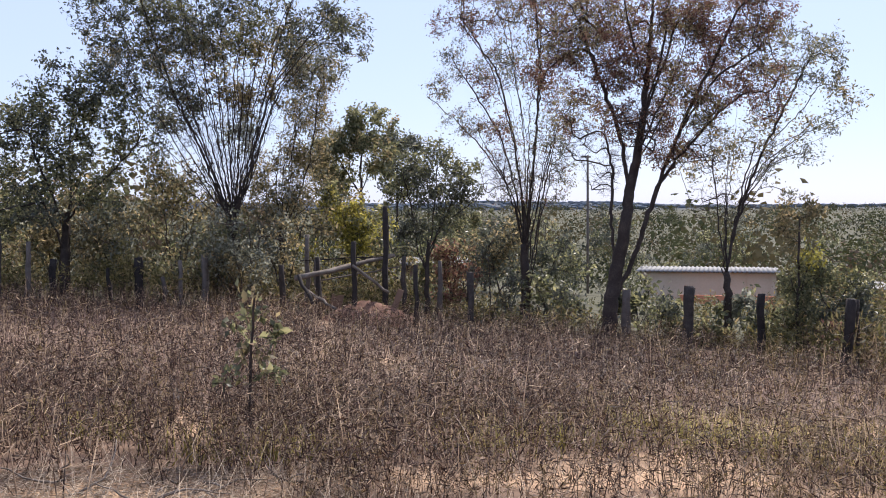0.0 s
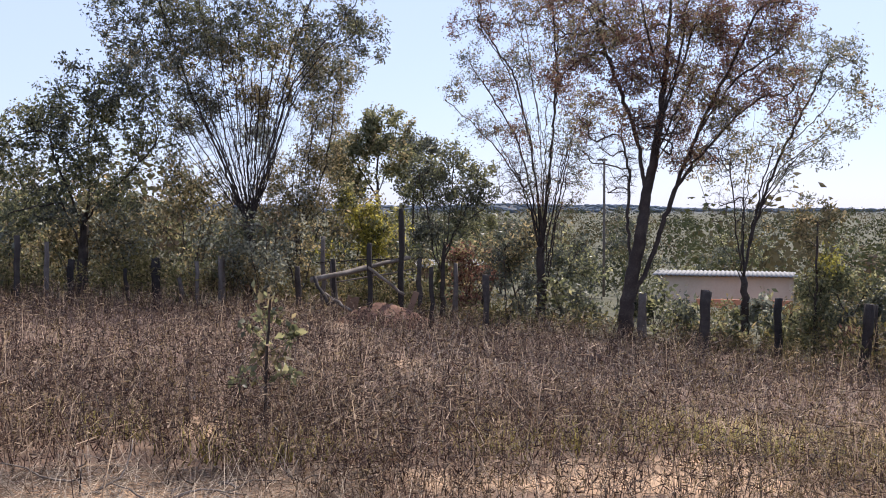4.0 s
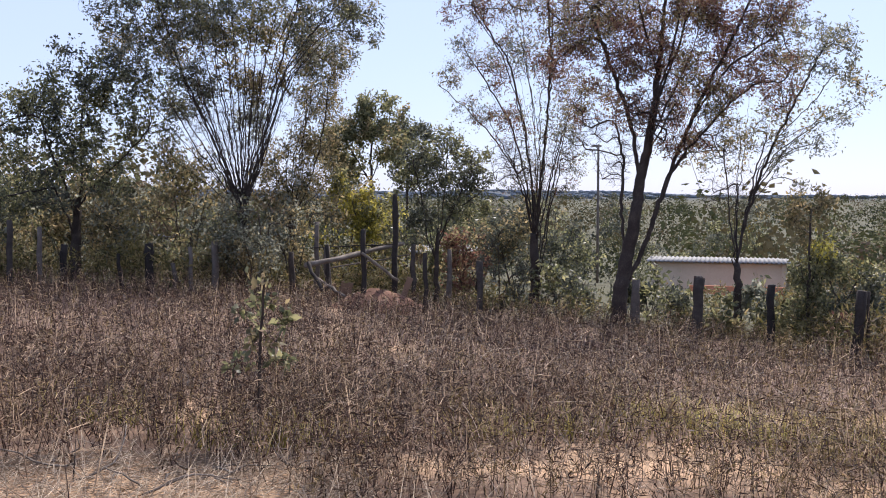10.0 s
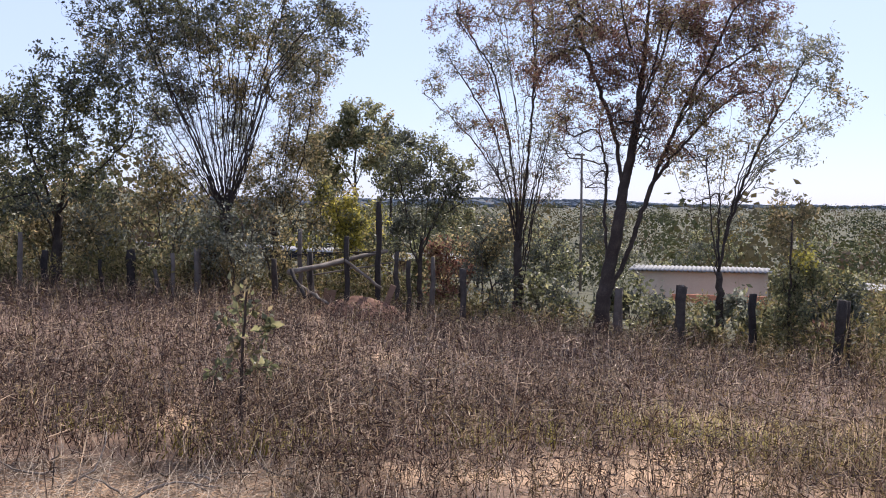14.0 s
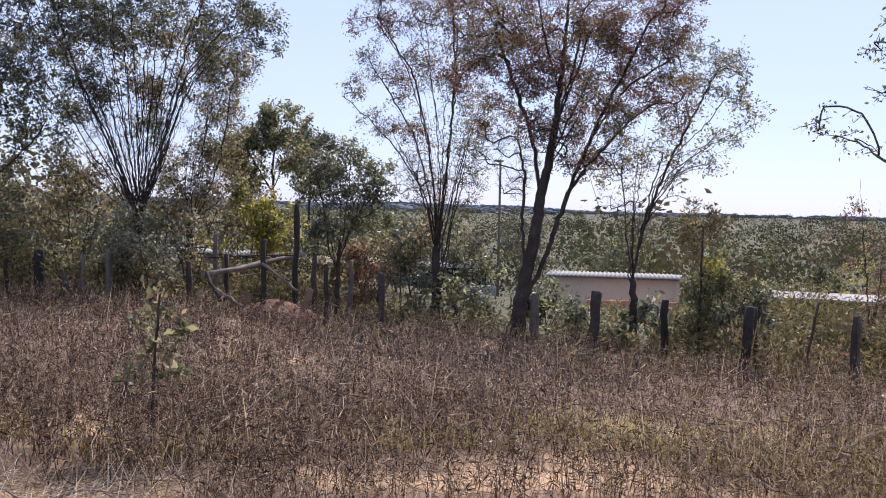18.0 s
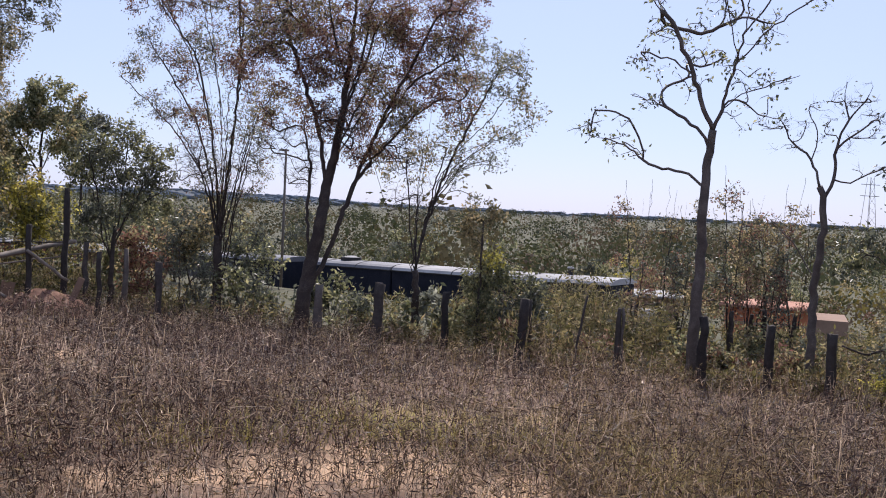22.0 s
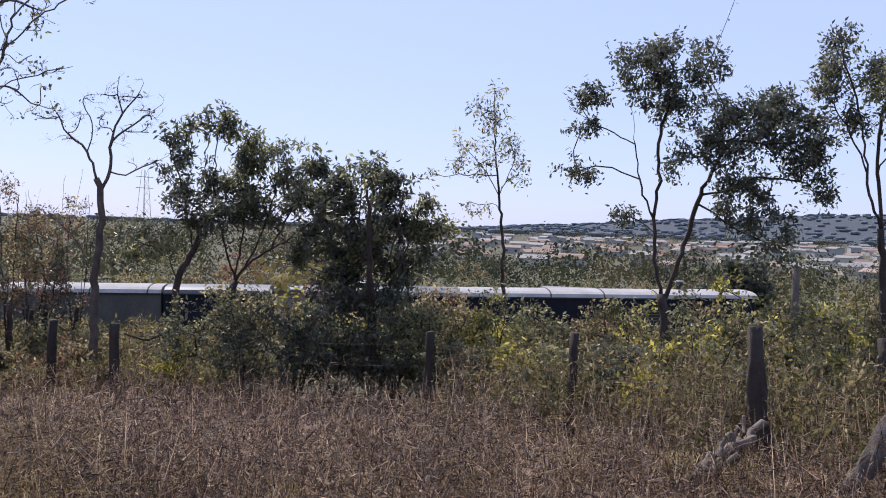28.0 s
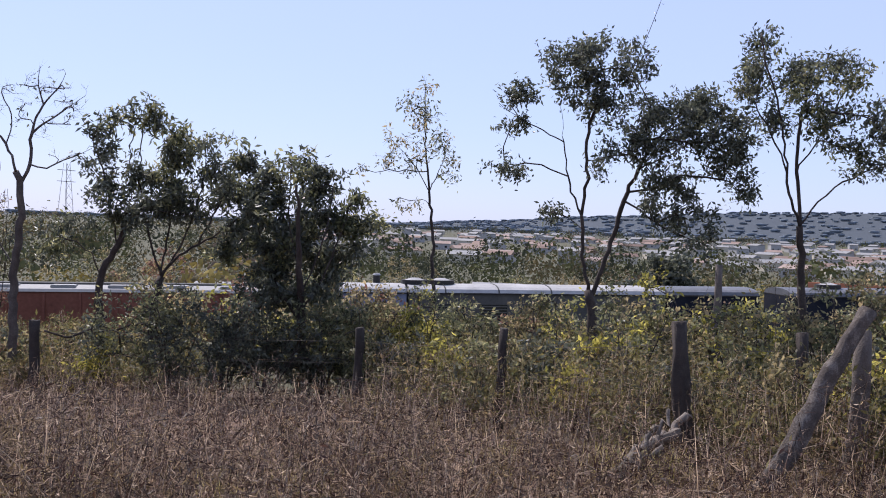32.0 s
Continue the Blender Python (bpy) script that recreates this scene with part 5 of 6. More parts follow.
    for q, (az, d, w, h) in enumerate([(34.2, 22, 1.4, 4.5), (36.0, 22.5, 1.5, 4.6), (30.2, 24, 1.2, 4.3), (35.2, 23, 1.6, 4.0), (28.8, 23, 1.0, 4.2), (37.4, 23.5, 1.3, 4.2), (31.4, 23, 1.1, 3.7)]):
        bush("sparse dry bush of thin upright twigs", az, d, w, h, 64 + q, [M_OLIVE, M_RUSSET, M_DARK], 0.065, 1.35)
    for q, (az, d, w, h, mm) in enumerate([(42.4, 16.6, 0.9, 1.0, [M_GREEN, M_YELLOW]), (46.5, 16.4, 2.05, 1.92, [M_DARK, M_GREEN]), (49.5, 15.9, 2.05, 1.79, [M_DARK]), (52, 15.4, 2.05, 1.54, [M_DARK]), (55, 15.7, 2.05, 1.79, [M_DARK, M_GREEN]), (57.8, 16.0, 1.92, 2.1, [M_GREEN, M_OLIVE]), (60.5, 15.6, 1.92, 1.8, [M_GREEN, M_YELLOW]), (63.2, 16.4, 1.7, 1.7, [M_GREEN, M_OLIVE]), (66, 15.6, 1.7, 1.6, [M_GREEN, M_OLIVE]), (68.3, 16.1, 1.54, 1.92, [M_OLIVE, M_GREEN]), (73.0, 12.9, 1.46, 1.90, [M_OLIVE, M_GREEN]), (75.5, 13.4, 1.34, 2.13, [M_YELLOW, M_GREEN]), (78.2, 12.5, 1.57, 1.79, [M_OLIVE, M_GREEN]), (80.7, 13.4, 1.46, 2.13, [M_GREEN, M_OLIVE]), (84.5, 13.0, 1.79, 2.13, [M_OLIVE, M_GREEN]), (88.5, 12.3, 1.79, 2.13, [M_GREEN, M_YELLOW]), (93, 11.8, 2.02, 2.02, [M_GREEN, M_OLIVE])]):
        bush("green roadside bush behind the fence", az, d, w, h, 70 + q, mm, 0.068, 1.05)
    sc = np.random.default_rng(57)
    for q in range(18):
        az = 21.5 + q * 1.2 + sc.uniform(-0.4, 0.4)
        d = float(np.interp(az, FENCE_AZ, FENCE_D)) + sc.uniform(0.8, 5.5)
        bush("low scrubby bush among weeds past the fence", az, d, sc.uniform(0.7, 1.2), sc.uniform(0.6, 1.05), 300 + q, [[M_GREEN, M_OLIVE], [M_OLIVE, M_RUSSET], [M_DARK, M_OLIVE]][q % 3], 0.09, 0.7)
    for q in range(15):
        az = 46 + q * 3.1
        bush("scrubby bush on the edge of the railway cutting", az, (22.5 + 1.6 * math.sin(q * 2.1)) / max(0.86, math.cos(radians(az - 53))), 2.2, (1.55 + 0.3 * math.sin(q * 1.7)) * (0.6 if 61 < az < 69 else 1.0), 120 + q, [[M_GREEN, M_OLIVE], [M_OLIVE, M_RUSSET], [M_GREEN, M_YELLOW]][q % 3], 0.11, 0.7)
    row = np.random.default_rng(91)
    for q in range(20):
        az = 56 + q * 2.0 + row.uniform(-0.6, 0.6)
        d = float(np.interp(az, FENCE_AZ, FENCE_D)) + row.uniform(0.5, 2.2)
        bush("leafy waist-high bush along the wire fence", az, d, row.uniform(0.8, 1.3), row.uniform(0.9, 1.35), 400 + q, [[M_GREEN, M_DARK], [M_OLIVE, M_GREEN], [M_DARK], [M_GREEN, M_YELLOW]][q % 4], 0.075, 1.2)
    bush("fern-like shrub with bright yellow fronds", 69.6, 11.6, 0.45, 1.35, 95, [M_YELLOW], 0.1, 0.6)
    bush("big round dark tree behind the railway", 74.0, 70, 5.0, 8.4, 97, [M_DARK], 0.3, 1.5, name="tree")


# ---- fences ----
def log_mesh(soup, p, q, r0, r1, rng, sides=9, n=7, wob=0.012):
    pts = np.linspace(p, q, n)
    pts[1:-1] += rng.normal(0, wob, (n - 2, 3))
    rad = np.linspace(r0, r1, n) * rng.uniform(0.9, 1.1, n)
    tube(soup, pts, rad, sides + 3)
    soup.v[-1] = soup.v[-1] + rng.normal(0, r0 * 0.1, soup.v[-1].shape)


def build_fence():
    rng = np.random.default_rng(3)
    fence = thing("fence", Matrix(), "old wire fence of weathered wooden posts round the field", "fence")
    # bearing, distance, height, radius, lean across
    west = [(-27, 20.5, 1.35, 0.08, 0), (-24.5, 20.5, 1.3, 0.07, 0.05), (-22.9, 20, 1.25, 0.06, 0), (-21.92, 20.9, 0.91, 0.08, 0.1), (-18.65, 21.0, 0.84, 0.05, -0.08), (-17.24, 21.1, 1.05, 0.11, 0), (-15.65, 21.1, 0.69, 0.055, -0.12), (-15.02, 21.2, 1.03, 0.06, 0), (-13.66, 21.2, 1.15, 0.09, 0), (-9.24, 21.4, 1.11, 0.08, -0.05), (-7.3, 21.4, 1.31, 0.085, 0)]
    east = [(1.56, 20.6, 1.26, 0.09, 0), (10.5, 19.7, 1.12, 0.11, 0.02), (13.91, 19.3, 1.25, 0.12, 0.05), (17.96, 18.0, 1.24, 0.085, 0), (22.24, 16.8, 1.28, 0.1, 0.1), (27.94, 17.0, 1.28, 0.06, 0.02), (32.71, 17.2, 1.25, 0.1, 0), (36.26, 17.2, 1.22, 0.095, 0.03), (39.52, 17.2, 1.2, 0.105, 0), (57.24, 13.5, 1.22, 0.075, 0), (65.5, 11.8, 1.28, 0.07, 0.04), (76.6, 9.9, 1.41, 0.105, -0.17), (82.2, 11.4, 1.3, 0.08, 0), (85.1, 9.2, 1.35, 0.1, 0.03), (91, 9, 1.4, 0.09, 0)]
    tops = []
    for az, d, h, r, lean in west + east:
        x, y = bearing(az, d)
        z = float(ground(x, y))
        rt = np.array([math.cos(radians(az)), -math.sin(radians(az)), 0])
        p = np.array([x, y, z])
        s = Soup()
        log_mesh(s, p + [0, 0, -0.3], p + rt * lean + [0, 0, h], r * 0.85, r * 0.75, rng)
        part("post", s, M_POST, fence)
        tops.append((p, p + rt * lean + np.array([0, 0, h])))
    for lvl in (0.35, 0.6, 0.85):
        for (a0, a1), (b0, b1) in zip(tops[:-1], tops[1:]):
            p, q = a0 + (a1 - a0) * lvl, b0 + (b1 - b0) * lvl
            m = np.linspace(p, q, 6)
            m[:, 2] -= 0.04 * np.sin(np.linspace(0, np.pi, 6))
            s = Soup()
            tube(s, m, np.full(6, 0.0022), 4)
            part("wire", s, M_WIRE, fence)
    # thin stakes and the heavy leaning brace
    for az, d, h, r, lean in [(22.9, 17.0, 1.3, 0.03, 0.0), (25.2, 16.9, 1.45, 0.025, 0.28), (28.2, 17.0, 1.3, 0.03, 0), (77.65, 12.5, 2.1, 0.05, 0)]:
        x, y = bearing(az, d)
        z = float(ground(x, y))
        rt = np.array([math.cos(radians(az)), -math.sin(radians(az)), 0])
        p = np.array([x, y, z])
        s = Soup()
        log_mesh(s, p + [0, 0, -0.2], p + rt * lean + [0, 0, h], r, r * 0.85, rng, 7)
        part("stake", s, M_POST, fence)
    s = Soup()
    x0, y0 = bearing(79.75, 7.7)
    x1, y1 = bearing(85.4, 8.6)
    log_mesh(s, (x0, y0, float(ground(x0, y0)) - 0.15), (x1, y1, EYE + 8.6 * math.tan(radians(-3.7))), 0.085, 0.065, rng, 10, 14, 0.012)
    part("brace", s, M_LOG, fence, "thick leaning grey log braced against a post")


def build_dead_wood():
    rng = np.random.default_rng(14)
    t = thing("dead_log", Matrix(), "grey split dead log lying among dry weeds by a post", "log")
    for az0, d0, h0, az1, d1, h1, r in [(72.2, 8.3, 0.06, 75.8, 9.3, 0.4, 0.07), (72.6, 8.6, 0.05, 75.0, 8.7, 0.3, 0.045), (74.0, 9.1, 0.25, 76.4, 9.5, 0.52, 0.045), (71.6, 8.2, 0.02, 73.6, 8.7, 0.22, 0.05), (73.2, 8.5, 0.12, 74.6, 8.9, 0.46, 0.035), (74.8, 8.9, 0.3, 75.2, 9.0, 0.62, 0.025)]:
        x0, y0 = bearing(az0, d0)
        x1, y1 = bearing(az1, d1)
        s = Soup()
        log_mesh(s, (x0, y0, float(ground(x0, y0)) + h0), (x1, y1, float(ground(x1, y1)) + h1), r, r * 0.6, rng, 9, 8, 0.03)
        part("limb", s, M_DEAD, t)
    # fallen branches at the edge of the track where the camera stands
    for az, d in [(-19.5, 6.0), (-17.5, 5.8), (-15.6, 6.1), (-13.8, 5.9), (-22, 6.3), (-10, 6.2)]:
        x, y = bearing(az, d)
        t = thing("fallen_branch", Matrix.Translation((x, y, float(ground(x, y)) + 0.01)), "pale broken branch lying on sandy soil", "branch", "fallen branches")
        s = Soup()
        for q in range(4):
            a = rng.uniform(0, 6.28)
            p = polyline(np.array([rng.normal(0, 0.08), rng.normal(0, 0.08), 0.01]), np.array([math.cos(a), math.sin(a), rng.uniform(0, 0.5)]), rng.uniform(0.2, 0.5), 5, rng, -0.05, 0.25)
            tube(s, p, np.linspace(0.008, 0.003, 6), 5)
        part("twig", s, M_DEAD, t)


def build_pen():
    rng = np.random.default_rng(8)
    pen = thing("animal_pen", Matrix(), "ramshackle pen of poles and rails behind the fence", "pen")

    def pt(az, el, d):
        x, y = bearing(az, d)
        return np.array([x, y, EYE + d * math.tan(radians(el))])

    def foot(az, d):
        x, y = bearing(az, d)
        return np.array([x, y, float(ground(x, y)) - 0.2])

    for az, el, d, r in [(-3.38, 0.02, 21, 0.065), (-5.2, -2.03, 20.5, 0.06), (-7.3, -2.9, 21, 0.05), (-7.9, -1.6, 22, 0.06), (-2.3, -2.9, 22, 0.06), (-0.2, -3.2, 22, 0.06), (-1.6, -3.4, 20.5, 0.05)]:
        s = Soup()
        log_mesh(s, foot(az, d), pt(az, el, d), r, r * 0.85, rng)
        part("post", s, M_POST, pen)
    for a, b, r, pale in [((-8.55, -4.1, 20), (-2.9, -2.85, 22), 0.075, 1), ((-8.3, -3.1, 22), (-3.4, -2.9, 21), 0.018, 0), ((-7.8, -4.9, 20.5), (-6.3, -5.9, 19.5), 0.045, 0), ((-8.4, -3.9, 20), (-7.6, -5.6, 19.5), 0.05, 0), ((-7.4, -4.3, 21), (-2.5, -3.5, 22), 0.02, 0), ((-5.3, -3.4, 20.4), (-3.2, -5.0, 20.6), 0.045, 1)]:
        s = Soup()
        log_mesh(s, pt(*a), pt(*b), r * 0.75, r * 0.65, rng)
        part("rail", s, M_DEAD if pale else M_POST, pen)


def build_pen_clutter():
    rng = np.random.default_rng(33)
    x, y = bearing(-4.6, 20.6)
    z = float(ground(x, y))
    s = Soup()
    n, m = 10, 22
    a = np.linspace(0, 2 * np.pi, m, endpoint=False)
    v = [(0, 0, 0.5)]
    for i in range(1, n + 1):
        f = i / n
        w = 1 + 0.12 * np.sin(3 * a + 1) + 0.06 * np.sin(7 * a) + rng.normal(0, 0.015, m)
        v += list(np.stack([1.15 * f * w * np.cos(a), 0.7 * f * w * np.sin(a), 0.5 * (1 - f ** 1.6) - 0.05 * f + rng.normal(0, 0.015, m)], -1))
    f3 = [(0, 1 + j, 1 + (j + 1) % m) for j in range(m)]
    f4 = [(1 + i * m + j, 1 + (i + 1) * m + j, 1 + (i + 1) * m + (j + 1) % m, 1 + i * m + (j + 1) % m) for i in range(n - 1) for j in range(m)]
    s.add(v, f3, f4)
    ob = new("soil_mound", s.mesh("soil_mound", M_MOUND, True))
    ob.matrix_basis = pose(x, y, z, 0, 0, 4.6)
    tagged(ob, "heap of reddish-brown dug soil beside the pen", "soil heap")
    for az, d, w, h, tilt in [(-6.3, 21.4, 0.26, 0.3, 12), (-6.9, 21.6, 0.18, 0.24, -15), (-2.95, 20.9, 0.13, 0.5, 20)]:
        x, y = bearing(az, d)
        z = float(ground(x, y))
        t = thing("board", pose(x, y, z + 0.28, 8, tilt, -az), "pale weathered board leaning in the pen", "board", "boards in the pen")
        part("plank", box(-w / 2, -0.02, -0.05, w / 2, 0.02, h, 0.008), M_TAN, t)


def build_slack_wire():
    t = thing("drooping_branch", Matrix(), "dark bare branch drooping between a post and a tree", "branch")
    pts = []
    for az, el, d in [(40.0, -6.5, 17.2), (41.2, -6.9, 17.3), (42.4, -6.4, 17.4), (43.2, -5.7, 17.5)]:
        x, y = bearing(az, d)
        pts.append((x, y, EYE + d * math.tan(radians(el))))
    s = Soup()
    tube(s, resample(pts, 14), np.linspace(0.016, 0.024, 14), 6)
    part("limb", s, M_BARK, t)


# ---- train ----
M_MOUND = material("dug_soil", [(0.1, 0.05, 0.033), (0.19, 0.1, 0.068), (0.28, 0.16, 0.11)], 3, 0.95, 0.9, fine=25)
M_NAVY = material("dull_navy_paint", [(0.008, 0.009, 0.014), (0.015, 0.017, 0.026), (0.032, 0.033, 0.04)], 1.5, 0.75, fine=14, spec=0.08)
M_BLUE = material("blue_panel_paint", [(0.1, 0.115, 0.175), (0.16, 0.18, 0.26), (0.22, 0.24, 0.32)], 1.2, 0.8, fine=10, spec=0.15)
M_STEEL = material("grey_body_paint", [(0.05, 0.05, 0.048), (0.085, 0.083, 0.078), (0.125, 0.12, 0.112)], 1.2, 0.85, fine=10, spec=0.12)
M_ROOF = material("dusty_metal_roof", [(0.24, 0.232, 0.222), (0.36, 0.35, 0.335), (0.48, 0.468, 0.45)], 1.0, 0.9, fine=9, spec=0.1)
M_ROOF_DARK = material("sooty_roof", [(0.05, 0.05, 0.055), (0.11, 0.11, 0.115), (0.18, 0.18, 0.18)], 1.0, 0.5, fine=9)
M_RUST = material("rust_red_paint", [(0.10, 0.035, 0.022), (0.17, 0.06, 0.04), (0.25, 0.1, 0.07)], 1.0, 0.7, fine=8)
M_UNDER = material("grimy_steel", [(0.015, 0.014, 0.013), (0.045, 0.04, 0.036)], 3, 0.8)
M_GLASS = material("dark_window", [(0.01, 0.012, 0.015), (0.02, 0.024, 0.03)], 2, 0.08, spec=0.6)
M_TOWN_TILE = material("faded_tile", [(0.13, 0.085, 0.066), (0.23, 0.155, 0.12), (0.34, 0.26, 0.22)], 0.4, 0.9, obj=True)
M_CREAM = material("cream_wall", [(0.44, 0.39, 0.3), (0.57, 0.515, 0.41)], 1.0, 0.9, fine=8)
M_BRICK = material("orange_brick", [(0.34, 0.11, 0.055), (0.44, 0.16, 0.08), (0.54, 0.23, 0.13)], 1.4, 0.9, fine=12, obj=True)
M_TILE = material("clay_tile", [(0.25, 0.11, 0.07), (0.4, 0.2, 0.13), (0.5, 0.3, 0.22)], 1.4, 0.9, fine=12, obj=True)
M_TAN = material("tan_plaster", [(0.2, 0.13, 0.09), (0.3, 0.2, 0.14)], 1.0, 0.9, fine=8)
M_WHITE = material("whitewash", [(0.3, 0.29, 0.275), (0.4, 0.388, 0.37)], 0.5, 0.85, fine=6)
M_PALE_BLUE = material("pale_blue_wall", [(0.27, 0.29, 0.31), (0.4, 0.42, 0.44)], 0.8, 0.85, fine=8)
M_SHEET = material("pale_roof_sheet", [(0.19, 0.185, 0.175), (0.29, 0.282, 0.27)], 0.8, 0.7, fine=6)

TRAIN = []


def bogie(parent, x, axles, m=M_UNDER):
    b = part("bogie", box(x - 0.95 * (axles - 1) - 0.6, -0.95, 0.35, x + 0.95 * (axles - 1) + 0.6, 0.95, 0.85, 0.05), m, parent)
    for a in range(axles):
        xc = x + (a - (axles - 1) / 2) * 1.75
        bm = bmesh.new()
        bmesh.ops.create_cone(bm, cap_ends=True, segments=18, radius1=0.48, radius2=0.48, depth=1.25, matrix=Matrix.Translation((xc, 0, 0.48)) @ Matrix.Rotation(radians(90), 4, "X"))
        part("wheelset", bm, m, b)


def extrude(prof, x0, x1, bm=None):
    """A solid of the closed outline prof (across, up) from x0 to x1."""
    bm = bm or bmesh.new()
    a = [bm.verts.new((x0, y, z)) for y, z in prof]
    b = [bm.verts.new((x1, y, z)) for y, z in prof]
    n = len(prof)
    for i in range(n):
        bm.faces.new((a[i], a[(i + 1) % n], b[(i + 1) % n], b[i]))
    bm.faces.new(a[::-1])
    bm.faces.new(b)
    bmesh.ops.recalc_face_normals(bm, faces=bm.faces)
    return bm


def arch(hw, z0, z1, n=8):
    """Outline of a curved roof from its eaves at z0 to its crown at z1."""
    top = [(hw * math.cos(math.pi * i / n), z0 + (z1 - z0) * math.sin(math.pi * i / n) ** 0.8) for i in range(n + 1)]
    return top


def fan_dome(parent, x, z, r=0.62):
    bm = bmesh.new()
    bmesh.ops.create_cone(bm, cap_ends=True, segments=22, radius1=r, radius2=r * 0.95, depth=0.2, matrix=Matrix.Translation((x, 0, z - 0.05)))
    f = part("fan", bm, M_UNDER, parent)
    bm = bmesh.new()
    bmesh.ops.create_cone(bm, cap_ends=True, segments=22, radius1=r * 0.7, radius2=r * 0.3, depth=0.08, matrix=Matrix.Translation((x, 0, z + 0.09)))
    part("fan_cap", bm, M_ROOF, f)


def locomotive(label, sections, L, cab_at_front, fans, stack):
    """Diesel locomotive, its front towards +x; its foot is rail level at mid-length. sections: (from, to, paint, doors, louvres, sooty) of the body,
    in metres behind the front."""
    t = thing("locomotive", Matrix(), label, "locomotive", "locomotives of the freight train")
    h = L / 2
    part("frame", box(-h, -1.35, 1.05, h, 1.35, 1.5, 0.04), M_UNDER, t)
    part("fuel_tank", box(-2.2, -1.2, 0.45, 2.2, 1.2, 1.05, 0.08), M_UNDER, t)
    bogie(t, -h + 4.2, 3)
    bogie(t, h - 4.2, 3)
    for a, b, paint, doors, louvres, dark in sections:
        x0, x1 = h - b, h - a
        body = part("hood", box(x0, -1.3, 1.5, x1, 1.3, 3.86, 0.03), paint, t)
        roof = part("roof", extrude(arch(1.33, 3.86, 4.18), x0 + 0.01, x1 - 0.01), M_ROOF_DARK if dark else M_ROOF, t)
        part("gutter", box(x0, -1.36, 3.8, x1, 1.36, 3.855), M_UNDER, t)
        if x1 - x0 > 5:
            for x in np.arange(x0 + 1.6, x1 - 0.6, 2.4):
                part("roof_seam", extrude(arch(1.345, 3.86, 4.2), x, x + 0.06), M_STEEL, roof)
        n = int((x1 - x0 - 0.4) / 1.15) if doors else 0
        for i in range(n):
            x = x0 + 0.3 + i * 1.15
            for sy in (-1, 1):
                part("hood_door", box(x, sy * 1.305 - 0.02, 1.65, x + 1.0, sy * 1.305 + 0.02, 3.0, 0.01), paint, body)
        for x in louvres:
            for sy in (-1, 1):
                w = part("louvre", box(h - x - 1.2, sy * 1.31 - 0.02, 2.25, h - x, sy * 1.31 + 0.02, 3.35), M_GLASS, body)
                for z in np.arange(2.85, 3.3, 0.13):
                    part("slat", box(h - x - 1.18, sy * 1.335 - 0.02, z, h - x - 0.02, sy * 1.335 + 0.02, z + 0.06), M_STEEL, w)
    if cab_at_front:
        cab = part("cab", box(h - 4.3, -1.42, 1.5, h - 1.75, 1.42, 3.9, 0.06), sections[0][2], t)
        part("cab_roof", extrude(arch(1.5, 3.9, 4.2), h - 4.4, h - 1.65), M_ROOF, t)
        part("nose", box(h - 1.75, -1.1, 1.5, h - 0.35, 1.1, 2.75, 0.12), M_SHEET, t)
        for sy in (-1, 1):
            for x0, x1 in ((h - 4.0, h - 3.2), (h - 2.9, h - 2.1)):
                part("side_window", box(x0, sy * 1.43 - 0.02, 2.75, x1, sy * 1.43 + 0.02, 3.5, 0.01), M_GLASS, cab)
            part("grab_rail", box(h - 1.6, sy * 1.2 - 0.02, 2.9, h - 0.5, sy * 1.2 + 0.02, 2.94), M_WIRE, t)
        for y0 in (-1.15, 0.25):
            part("windshield", box(h - 1.77, y0, 2.85, h - 1.72, y0 + 0.9, 3.5, 0.01), M_GLASS, cab)
    for x in fans:
        fan_dome(t, h - x, 4.3)
    for x in stack:
        bm = bmesh.new()
        bmesh.ops.create_cone(bm, cap_ends=True, segments=14, radius1=0.17, radius2=0.15, depth=0.4, matrix=Matrix.Translation((h - x, 0.2, 4.32)))
        s = part("exhaust_stack", bm, M_UNDER, t)
        bm = bmesh.new()
        bmesh.ops.create_cone(bm, cap_ends=True, segments=14, radius1=0.2, radius2=0.14, depth=0.08, matrix=Matrix.Translation((h - x, 0.2, 4.56)))
        part("stack_cap", bm, M_ROOF, s)
    for sy in (-1, 1):
        s = Soup()
        tube(s, [(-h + 0.3, sy * 1.42, 2.45), (h - 4.6, sy * 1.42, 2.45)], [0.02, 0.02], 6)
        for x in np.arange(-h + 0.3, h - 4.6, 1.6):
            tube(s, [(x, sy * 1.42, 1.48), (x, sy * 1.42, 2.47)], [0.018, 0.018], 6)
        part("handrail", s, M_WIRE, t)
    for sx in (-1, 1):
        part("coupler", box(sx * (h + 0.25) - 0.35, -0.15, 0.75, sx * (h + 0.25) + 0.35, 0.15, 1.05, 0.04), M_UNDER, t)
    return t


